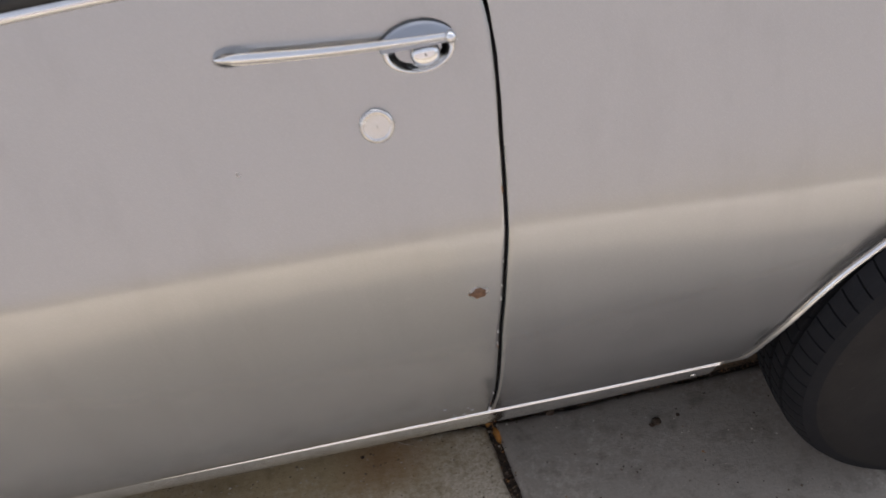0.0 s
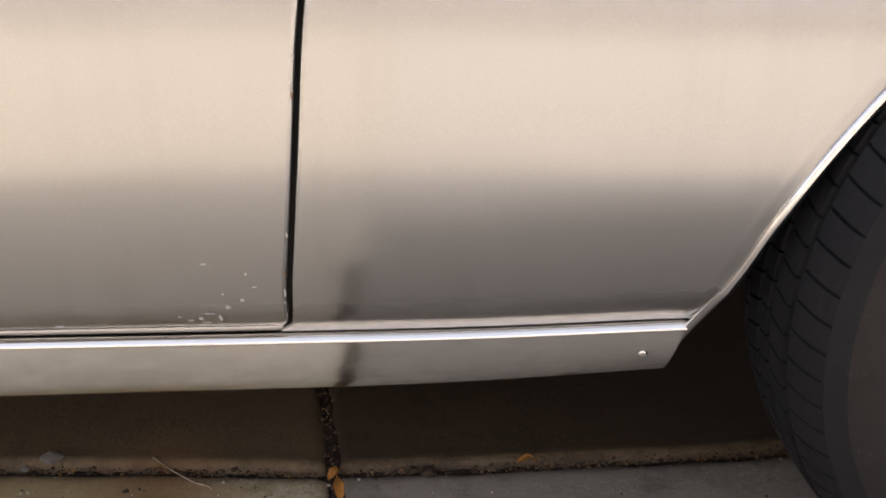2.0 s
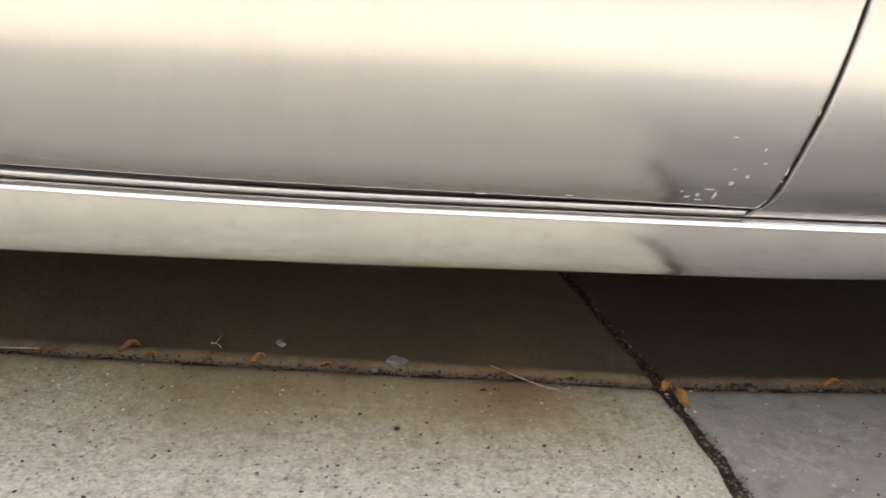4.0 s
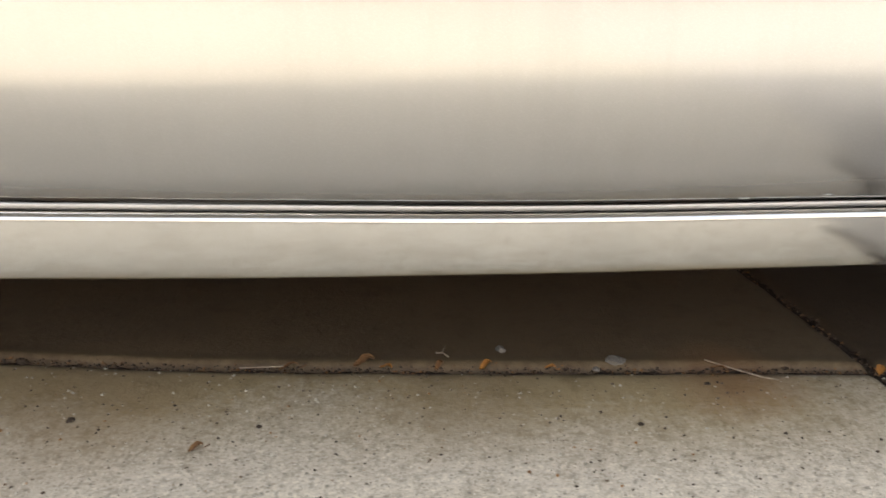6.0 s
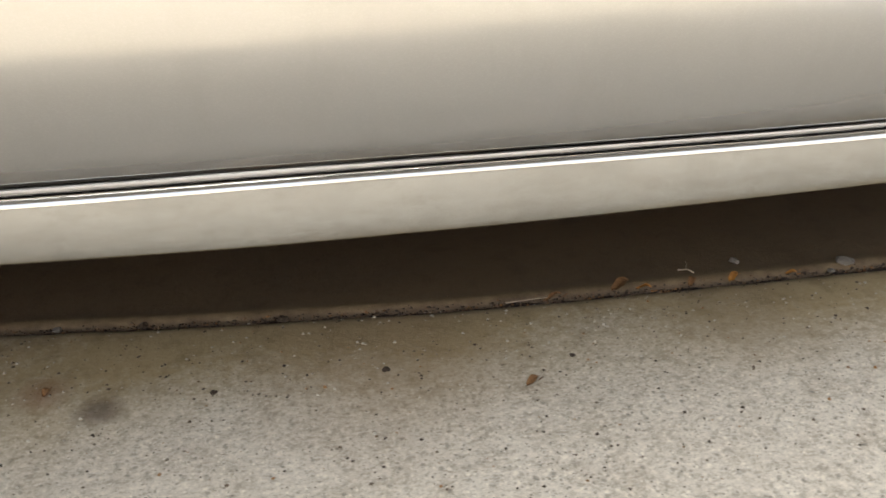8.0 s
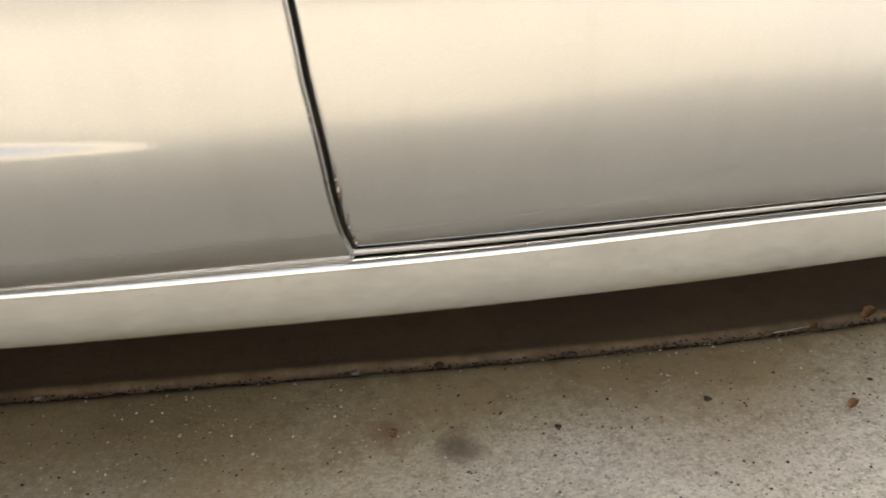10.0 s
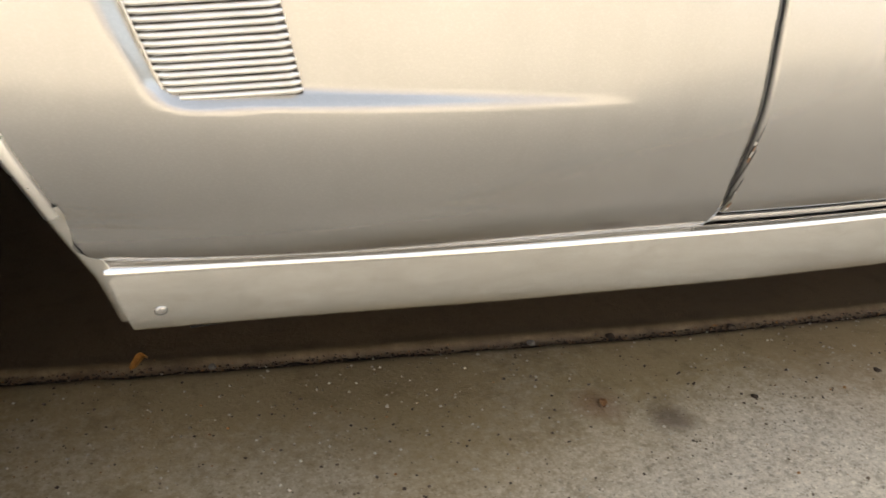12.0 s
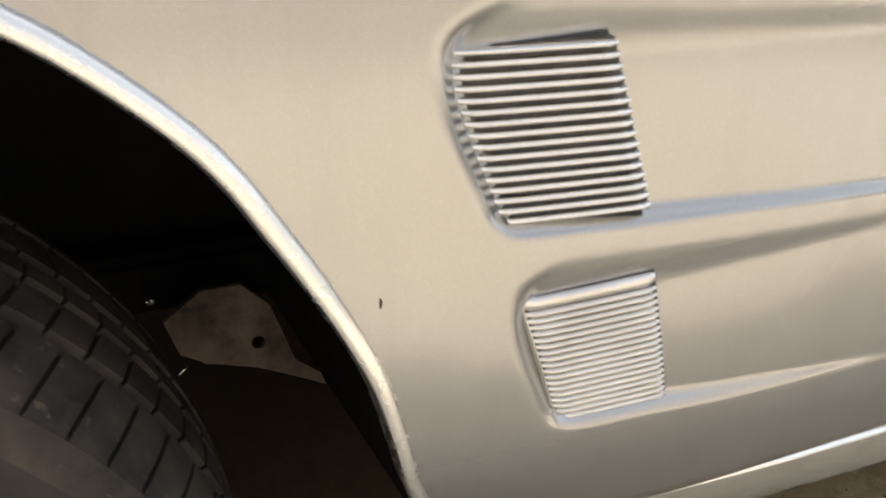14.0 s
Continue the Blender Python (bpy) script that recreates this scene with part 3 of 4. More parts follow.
def build_shell():
    """The rest of the body: shoulders, hood, deck, far side, cabin and underside."""
    hood_top = curve([(-3.0, 0.72), (-2.6, 0.80), (-2.0, 0.845), (-1.25, 0.87)])
    deck_top = curve([(0.0, 0.83), (0.6, 0.85), (1.3, 0.85), (1.9, 0.80)])
    mid = 0.86

    def mirrored(rows):
        return [[(x, 2 * mid - y, z) for x, y, z in r] for r in rows]

    front = upper_rows(-2.85, -1.295, lambda x: 0.68, 60, hood_top, (None, lambda z: SEAM_FRONT(z) - GAP))
    rear = upper_rows(0.060, 1.85, lambda x: 0.655, 60, deck_top, (lambda z: SEAM_REAR(z) + GAP, None))
    for name, rows in (("upper_fender", front), ("upper_quarter", rear)):
        verts, faces = grid(rows)
        part(name, fix_normals(mesh_from(name, verts, faces, PAINT)), car)
        verts, faces = grid(mirrored(rows))
        part(name, fix_normals(mesh_from(name, verts, faces, PAINT)), car)
    for name, edge in (("hood", front[-1]), ("trunk_lid", rear[-1])):
        rows = []
        for k in range(9):
            b = k / 8
            rows.append([(x, y + (2 * mid - 2 * y) * b, z + 0.03 * math.sin(math.pi * b)) for x, y, z in edge])
        verts, faces = grid(rows)
        part(name, fix_normals(mesh_from(name, verts, faces, PAINT)), car)
    # lower bodywork beyond the wheels, and the far side
    def lower(x0, x1, y_of, zl, zh):
        return [[(x0 + (x1 - x0) * j / 24, y_of(x0 + (x1 - x0) * j / 24, zl + (zh - zl) * i / 10), zl + (zh - zl) * i / 10) for j in range(25)] for i in range(11)]
    for name, x0, x1, zh in (("front_corner", -2.85, -2.55, 0.68), ("rear_corner", 1.15, 1.85, 0.655)):
        rows = lower(x0, x1, side, 0.28, zh)
        part(name, fix_normals(mesh_from(name, *grid(rows), PAINT)), car)
        part(name, fix_normals(mesh_from(name, *grid(mirrored(rows)), PAINT)), car)
    rows = mirrored(lower(-1.70, 0.30, side, 0.20, 0.72))
    part("far_side_panel", fix_normals(mesh_from("far_side_panel", *grid(rows), PAINT)), car)
    for name, x, zt in (("nose_panel", -2.85, 0.72), ("tail_panel", 1.85, 0.80)):
        part(name, box(name, (0.03, 1.62, zt - 0.30), PAINT, 0.008, (x, mid, (zt + 0.30) / 2)), car)
    # underside and wheel housings; rails, axle floor and valance are unseen light blockers
    part("floor_pan", box("floor_pan", (1.86, 1.50, 0.06), UNDERSIDE, 0.01, (-0.68, mid, 0.22)), car)
    part("unseen_blocker_rail", box("unseen_blocker_rail", (1.80, 0.10, 0.12), UNDERSIDE, 0.015, (-0.68, 0.30, 0.185)), car)
    part("unseen_blocker_rail", box("unseen_blocker_rail", (1.80, 0.10, 0.14), UNDERSIDE, 0.015, (-0.68, 2 * mid - 0.26, 0.175)), car)
    part("rear_underbody", box("rear_underbody", (1.0, 1.1, 0.05), UNDERSIDE, 0.01, (1.35, mid, 0.36)), car)
    part("unseen_blocker_floor", box("unseen_blocker_floor", (0.72, 0.90, 0.05), UNDERSIDE, 0.01, (0.58, mid, 0.40)), car)
    part("rear_axle", lathe("rear_axle", [(0.0, -0.62), (0.045, -0.62), (0.04, -0.15), (0.11, -0.08), (0.12, 0.0), (0.11, 0.08), (0.04, 0.15), (0.045, 0.62), (0.0, 0.62)], UNDERSIDE, 20), car).matrix_basis = pose(WHEEL_R[0], mid, 0.30)
    part("cowl", box("cowl", (0.42, 1.46, 0.03), PAINT, 0.01, (-1.10, mid, 0.872)), car)
    # added out of view to darken the ground under the front
    part("unseen_blocker_valance", box("unseen_blocker_valance", (0.02, 1.5, 0.20), UNDERSIDE, 0.006, (-2.80, mid, 0.24)), car)
    part("engine_bay_floor", box("engine_bay_floor", (1.2, 0.85, 0.06), UNDERSIDE, 0.01, (-2.15, mid, 0.30)), car)
    for cx in (WHEEL_R[0], WHEEL_F[0]):
        for flip in (False, True):
            rows = []
            for i in range(25):
                a = radians(-8 + 196 * i / 24)
                rows.append([(cx + (0.46 if cx > 0 else 0.51) * math.cos(a), y, 0.315 + 0.385 * math.sin(a)) for y in (0.03 if cx > 0 else 0.055, 0.12, 0.25, 0.42)])
            if flip:
                rows = mirrored(rows)
            part("wheel_housing", fix_normals(mesh_from("wheel_housing", *grid(rows), UNDERSIDE)), car)
            wall = [[(cx - 0.44 + 0.88 * j / 12, 0.43, 0.25 + 0.45 * i / 6) for j in range(13)] for i in range(7)]
            if cx < 0:
                wall = [[(x, y + 0.06, z) for x, y, z in r] for r in wall]
            if flip:
                wall = mirrored(wall)
            part("inner_wall", mesh_from("inner_wall", *grid(wall), UNDERSIDE), car)
    # seam backing behind the door gaps, coloured dark for the shade in them
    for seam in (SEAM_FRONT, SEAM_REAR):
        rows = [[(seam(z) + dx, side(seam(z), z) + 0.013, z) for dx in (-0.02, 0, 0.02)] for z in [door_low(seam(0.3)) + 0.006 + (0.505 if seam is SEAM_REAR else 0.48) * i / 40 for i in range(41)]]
        part("seam_shade_strip", mesh_from("seam_shade_strip", *grid(rows), GAP_SHADE_AND_CHIPS), car)
    # cabin
    roof_path = curve([(-0.95, 0.87), (-0.62, 1.12), (-0.30, 1.27), (0.1, 1.31), (0.5, 1.27), (0.9, 1.08), (1.25, 0.86)])
    rows = []
    for i in range(33):
        x = -0.36 + 0.98 * i / 32
        z = roof_path(x)
        rows.append([(x, mid + (mid - 0.27) * s, z - 0.05 * abs(s) ** 3) for s in [k / 8 - 1 for k in range(17)]])
    roof = fix_normals(mesh_from("roof", *grid(rows), PAINT))
    part("roof", roof, car)
    for name, x0, x1 in (("windscreen", -0.95, -0.36), ("rear_window", 0.62, 1.2)):
        rows = []
        for i in range(9):
            x = x0 + (x1 - x0) * i / 8
            z = roof_path(x)
            w = 0.27 - 0.15 * smooth01((1.27 - z) / 0.4)
            rows.append([(x, mid + (mid - w) * s, z - 0.05 * abs(s) ** 3) for s in [k / 8 - 1 for k in range(17)]])
        part(name, fix_normals(mesh_from(name, *grid(rows), GLASS)), car)
    for flip in (False, True):
        rows = []
        for i in range(7):
            b = i / 6
            row = []
            for j in range(25):
                xb = -0.98 + 2.1 * j / 24
                xt = -0.38 + 1.02 * j / 24
                x = xb + (xt - xb) * b
                zt = roof_path(xt) - 0.05
                z = 0.76 + (zt - 0.76) * b
                y = (0.075 + 0.195 * b)
                row.append((x, 2 * mid - y if flip else y, z))
            rows.append(row)
        part("side_window", fix_normals(mesh_from("side_window", *grid(rows), GLASS)), car)


build_shell()


# ---- car: rocker, mouldings, trim ----
def build_sill():
    xs = [-1.66 + 1.957 * i / 120 for i in range(121)]
    # painted shelf of the rocker under the door
    rows = []
    for x in xs:
        z0, row = sill_top(x), []
        for y, h in ((0.060, -0.012), (0.045, 0.000), (0.0415, 0.0070), (0.0348, 0.0076), (0.0338, 0.0086), (0.0336, 0.0104), (0.0340, 0.0120), (0.0350, 0.0127), (0.060, 0.0132)):
            row.append((x, y - 0.004 + sill_out(x), z0 + h))
        rows.append(row)
    part("rocker_panel", fix_normals(mesh_from("rocker_panel", *grid(rows), PAINT, False)), car)
    # bright moulding with a rolled bead along its top edge
    rows = []
    n = 160
    for i in range(n + 1):
        s = i / n
        row = []
        for k, (y, f, lift) in enumerate(((0.0296, 1, 0.0005), (0.0299, 1, -0.0022), (0.0322, 0.72, 0), (0.0350, 0.5, 0), (0.0395, 0.25, 0), (0.0450, 0.05, 0), (0.0490, 0.0, -0.0010), (0.056, 0.0, -0.002), (0.070, 0.0, 0.002))):
            xm = -1.647 + 1.938 * s
            z = sill_low(xm) + f * (sill_top(xm) - sill_low(xm)) + lift
            x0 = -1.6530 + 0.25 * (sill_top(-1.65) - z)
            x1 = 0.2965 - 0.16 * (sill_top(0.28) - z)
            x = x0 + (x1 - x0) * s
            z = sill_low(x) + f * (sill_top(x) - sill_low(x)) + lift
            wave = 0.0006 * noise.noise((x * 5, f * 2, 4))
            row.append((x, y + sill_out(x) + wave, z))
        rows.append(row)
    # dark strip that paints the shade in the gap under the door
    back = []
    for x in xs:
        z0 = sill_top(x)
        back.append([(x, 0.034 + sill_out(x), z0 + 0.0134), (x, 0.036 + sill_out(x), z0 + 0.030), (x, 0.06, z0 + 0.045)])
    part("door_gap_shade_strip", mesh_from("door_gap_shade_strip", *grid(back), GAP_SHADE_AND_CHIPS), car)
    moulding = part("sill_moulding", fix_normals(mesh_from("sill_moulding", *grid(rows), SILL)), car, "scuffed bright aluminium sill moulding")
    rows = []
    for i in range(121):
        x = -1.6530 + 1.9485 * i / 120
        rows.append([(x, y + sill_out(x), sill_top(x) + h) for y, h in ((0.050, 0.0010), (0.034, 0.0052), (0.0318, 0.0058), (0.0296, 0.0052), (0.0272, 0.0034), (0.0252, 0.0008), (0.0248, -0.0006), (0.0255, -0.0017), (0.0285, -0.0022), (0.05, -0.0022))])
    part("bead", fix_normals(mesh_from("bead", *grid(rows), CHROME)), moulding, "bright rolled bead")
    for x, z, y in ((0.2675, 0.2085, 0.0350), (-1.6245, 0.2580, 0.0335)):
        head = lathe("screw", [(0.0, -0.0006), (0.0018, -0.0005), (0.0032, -0.0001), (0.0040, 0.0006), (0.0042, 0.002)], SILL if x > 0 else PAINT, 20)
        ob = part("screw", head, moulding, "small domed screw")
        ob.matrix_basis = pose(x, y - (0.0005 if x > 0 else -0.0012), z, 13)


def arch_path(edge, z0, z1, n, tuck=0.62):
    pts = []
    for i in range(n + 1):
        z = z0 + (z1 - z0) * i / n
        floor = sill_top(edge(z)) + 0.045
        pts.append((edge(z), side(edge(z), max(z, floor)) + tuck * max(0.0, floor - z), z))
    return pts


def build_arch_trim(pts, name, label, section, sign, material, thin_end=1.0):
    """A rolled strip along a wheel opening that follows the skin."""
    rows = []
    for i, p in enumerate(pts):
        a, b = pts[max(0, i - 1)], pts[min(len(pts) - 1, i + 1)]
        along = Vector((b[0] - a[0], 0, b[2] - a[2])).normalized()
        across = Vector((-along.z, 0, along.x)) * sign
        k = thin_end + (1 - thin_end) * smooth01(i / len(pts) * 1.6)
        row = []
        for u, h in section:
            u, h = u * k, h * k
            q = Vector((p[0], 0, p[2])) + across * u
            low = sill_top(p[0]) + 0.045
            lean = side(q.x, max(q.z, low)) - side(p[0], max(p[2], low))
            row.append((q.x, p[1] + lean - h, q.z))
        rows.append(row)
    part(name, fix_normals(mesh_from(name, *grid(rows), material)), car, label)


STRIP = [(-0.002, -0.014), (-0.003, 0.0), (-0.0028, 0.0030), (-0.0012, 0.0050), (0.0014, 0.0058), (0.0042, 0.0052), (0.0070, 0.0034), (0.0086, 0.0008), (0.0089, -0.002)]
THIN = [(-0.001, -0.012), (-0.002, -0.001), (-0.0018, 0.0018), (-0.0004, 0.003), (0.002, 0.0034), (0.0048, 0.0028), (0.0062, 0.0012), (0.0064, -0.002)]
FLANGE = [(-0.002, -0.012), (-0.0025, 0.0005), (-0.0015, 0.0026), (0.002, 0.0030), (0.0050, 0.0024), (0.0090, 0.0012), (0.0096, -0.003)]

build_sill()
build_arch_trim(arch_path(ARCH_REAR, 0.188, 0.650, 84), "rear_arch_trim", "chrome strip round the rear wheel opening", THIN, -1, CHROME)
build_arch_trim(arch_path(ARCH_FRONT, 0.340, 0.659, 70), "front_arch_trim", "chrome strip round the front wheel opening", [(u * 0.95, h) for u, h in STRIP], -1, TRIM, 0.7)
build_arch_trim(arch_path(ARCH_FRONT, 0.244, 0.346, 34, 0.62), "fender_flange", "dirty turned edge of the fender", [(u * 0.85, h * 0.8) for u, h in FLANGE], -1, SILL, 1.5)
belt = [((-1.285 + 1.335 * i / 30, side(-1.285 + 1.335 * i / 30, BELT) + 0.001, BELT), (0, 0.35, 0.94), (0, -0.94, 0.35)) for i in range(31)]
part("belt_moulding", fix_normals(sweep(belt, [(-0.002, -0.004), (-0.002, 0.002), (0.001, 0.004), (0.006, 0.003), (0.009, -0.001), (0.009, -0.006)], "belt_moulding", CHROME)), door)
rubber = [((-1.285 + 1.335 * i / 30, side(-1.285 + 1.335 * i / 30, BELT) + 0.004, BELT + 0.010), (0, 0.35, 0.94), (0, -0.94, 0.35)) for i in range(31)]
part("window_seal", fix_normals(sweep(rubber, [(-0.003, -0.004), (-0.003, 0.003), (0.006, 0.003), (0.014, -0.001), (0.014, -0.008)], "window_seal", SEAL)), door)


# ---- car: vents ----
def build_vent(bl, br, tr, tl, count, proud, fill, back, label, material, bar=0.0, relief=0.0046, edge=True, inset=0.0036):
    """A ribbed vent insert: a backing plate with separate rounded ribs and a thin rim at its front edge."""
    def at(s, t, off):
        x = (bl[0] + (br[0] - bl[0]) * s) * (1 - t) + (tl[0] + (tr[0] - tl[0]) * s) * t
        z = (bl[1] + (br[1] - bl[1]) * s) * (1 - t) + (tl[1] + (tr[1] - tl[1]) * s) * t
        return Vector((x, side(x, z) + inset * (1 - s) + 0.0005 - proud * s - off, z))

    def trim(s, t):
        """Rounds the corners of the front edge."""
        r = 0.10
        c = 0.0
        if t < r:
            c = r - math.sqrt(max(0, r * r - (r - t) ** 2))
        elif t > 1 - r:
            c = r - math.sqrt(max(0, r * r - (t - 1 + r) ** 2))
        return c + (1 - c) * s
    rows = [[at(trim(j / 12, i / 30), i / 30, -0.0022) for j in range(13)] for i in range(31)]
    rows = [[p.copy() for p in rows[0]]] + rows + [[p.copy() for p in rows[-1]]]
    rows = [[r[0].copy()] + r + [r[-1].copy()] for r in rows]
    for i, r in enumerate(rows):
        for j, p in enumerate(r):
            if i in (0, len(rows) - 1) or j in (0, len(r) - 1):
                p.y += 0.012
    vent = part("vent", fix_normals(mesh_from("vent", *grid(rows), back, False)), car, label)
    h = (Vector((tl[0], tl[1])) - Vector((bl[0], bl[1]))).length / count
    h *= 1 - bar
    for k in range(count + (1 if bar else 0)):
        t = (k + 0.5) / count * (1 - bar) if k < count else 1 - bar / 2
        if k == count:
            h, fill = h / (1 - bar) * count * bar, 0.47
        rows = []
        for j in range(15):
            s = trim(j / 14, t)
            sink = 0.0025 * (math.exp(-j * 4.0) + math.exp(-(14 - j) * 4.0))
            p = at(s, t, 0.0)
            rows.append([p + Vector((0, 0.002 - math.cos(a) * relief + sink, math.sin(a) * h * fill)) for a in [radians(-100 + 200 * q / 8) for q in range(9)]])
        part("slat", fix_normals(mesh_from("slat", *grid(rows), material)), vent)
    if not edge:
        return
    rim = []
    for i in range(25):
        t = i / 24
        p = at(trim(0, t), t, 0.0)
        rim.append((p, Vector((1, 0, 0)), Vector((0, -1, 0))))
    part("rim", fix_normals(sweep(rim, [(-0.0012, -0.006), (-0.0010, -0.0020), (-0.0004, -0.0008), (0, -0.0006), (0.0006, -0.0010), (0.0006, -0.004)], "rim", VENT_METAL)), vent)


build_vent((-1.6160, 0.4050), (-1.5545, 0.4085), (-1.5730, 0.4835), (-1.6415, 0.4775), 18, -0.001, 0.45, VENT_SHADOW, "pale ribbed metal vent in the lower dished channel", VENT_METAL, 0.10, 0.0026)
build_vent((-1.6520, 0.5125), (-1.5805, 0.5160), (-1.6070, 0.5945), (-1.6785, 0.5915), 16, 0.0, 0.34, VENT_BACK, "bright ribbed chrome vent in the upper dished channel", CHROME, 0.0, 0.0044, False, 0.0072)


# ---- car: door handle and lock ----
def on_door(x, z, out=0.0):
    return Vector((x, side(x, z) - out, z))


def build_handle():
    """A bar that tapers towards a round cup with a thumb button under its hood."""
    n = 28
    rows = []
    for i in range(n + 1):
        s = i / n
        x = -0.162 + 0.186 * s
        z = 0.7745 - 0.0180 * s
        out = 0.0155 + 0.004 * math.sin(math.pi * s)
        w = 0.0056 * (0.25 + 0.75 * smooth01(s / 0.10)) * (1.0 - 0.42 * s) * (1 - 0.35 * smooth01((s - 0.97) / 0.03))
        c = Vector((x, side(-0.05, 0.760) - out, z))
        # a ridge along the middle with a flatter upper face
        rows.append([c + Vector((0, -w * (0.85 * math.cos(a) ** 3 - 0.25 * abs(math.cos(a))), math.sin(a) * w)) for a in [2 * math.pi * k / 20 for k in range(20)]])
    verts, faces = grid(rows, closed_u=True)
    k = 20
    faces += [tuple(range(k)), tuple(range(len(verts) - 1, len(verts) - 1 - k, -1))]
    handle = part("door_handle", fix_normals(mesh_from("door_handle", verts, faces, CHROME)), door, "chrome pull handle")
    part("end_knob", lathe("end_knob", [(0.0, -0.0055), (0.003, -0.0048), (0.0048, -0.002), (0.0050, 0.002), (0.0035, 0.006)], CHROME, 18), handle).matrix_basis = pose(0.0225, side(-0.05, 0.760) - 0.0170, 0.7568)
    # foot at the front end
    rows = []
    for i in range(8):
        b = i / 7
        c = Vector((-0.151, side(-0.151, 0.766) + 0.002 - 0.017 * b, 0.7650 + 0.008 * b))
        r = 0.0125 - 0.0045 * b
        rows.append([c + Vector((math.cos(a) * r * 1.35, 0, math.sin(a) * r * 0.8)) for a in [2 * math.pi * q / 18 for q in range(18)]])
    part("handle_foot", fix_normals(mesh_from("handle_foot", *grid(rows, closed_u=True), WORN_CHROME)), door)
    # oval cup, dished below the bar and hooded above it
    c = on_door(-0.0035, 0.7455)
    tilt = pose(0, 0, 0, -21)
    rows = []
    for r, d in ((0.0300, 0.002), (0.0300, -0.003), (0.0288, -0.0085), (0.0268, -0.0112), (0.0250, -0.0105), (0.0232, -0.0060), (0.0180, 0.0015), (0.0100, 0.0045), (0.001, 0.005)):
        rows.append([c + tilt @ Vector((math.cos(a) * r * 1.03, d, math.sin(a) * r * 0.68)) for a in [2 * math.pi * q / 40 for q in range(40)]])
    cup = part("escutcheon", fix_normals(mesh_from("escutcheon", *grid(rows, closed_u=True), CHROME)), door, "dished oval chrome escutcheon")
    rows = []
    for i in range(9):
        b = math.pi / 2 * i / 8
        rows.append([c + tilt @ Vector((math.cos(a) * 0.0300 * math.cos(b) * 1.05, -0.0085 - 0.0060 * math.sin(b), 0.002 + math.sin(a) * 0.0290 * math.cos(b) * 0.68)) for a in [math.pi * q / 24 for q in range(25)]])
    part("hood", fix_normals(mesh_from("hood", *grid(rows), HOOD)), cup, "dull grey hood of the handle cup")
    rows = []
    for r, d in ((0.0125, 0.004), (0.0125, -0.006), (0.0118, -0.0085), (0.0095, -0.0102), (0.005, -0.0112), (0.001, -0.0114)):
        rows.append([c + Vector((0.0045, 0, -0.0060)) + tilt @ Vector((math.cos(a) * r * 1.0, d, math.sin(a) * r * 0.80)) for a in [2 * math.pi * q / 28 for q in range(28)]])
    part("push_button", fix_normals(mesh_from("push_button", *grid(rows, closed_u=True), CHROME)), cup, "round chrome push button")
    c = on_door(-0.0494, 0.6930)
    rows = []
    for r, d in ((0.0150, 0.002), (0.0150, -0.0022), (0.0140, -0.0040), (0.0122, -0.0046), (0.0112, -0.0038), (0.0105, -0.0036), (0.004, -0.0042), (0.0005, -0.0043)):
        rows.append([c + tilt @ Vector((math.cos(a) * r, d, math.sin(a) * r)) for a in [2 * math.pi * q / 32 for q in range(32)]])
    part("lock", fix_normals(mesh_from("lock", *grid(rows, closed_u=True), WORN_CHROME)), door, "round bright door lock cap")


build_handle()


# ---- car: wheels ----
SLITS = (0.0, 0.035, 0.085, 0.12, 0.31, 0.5, 0.535, 0.585, 0.62, 0.81)


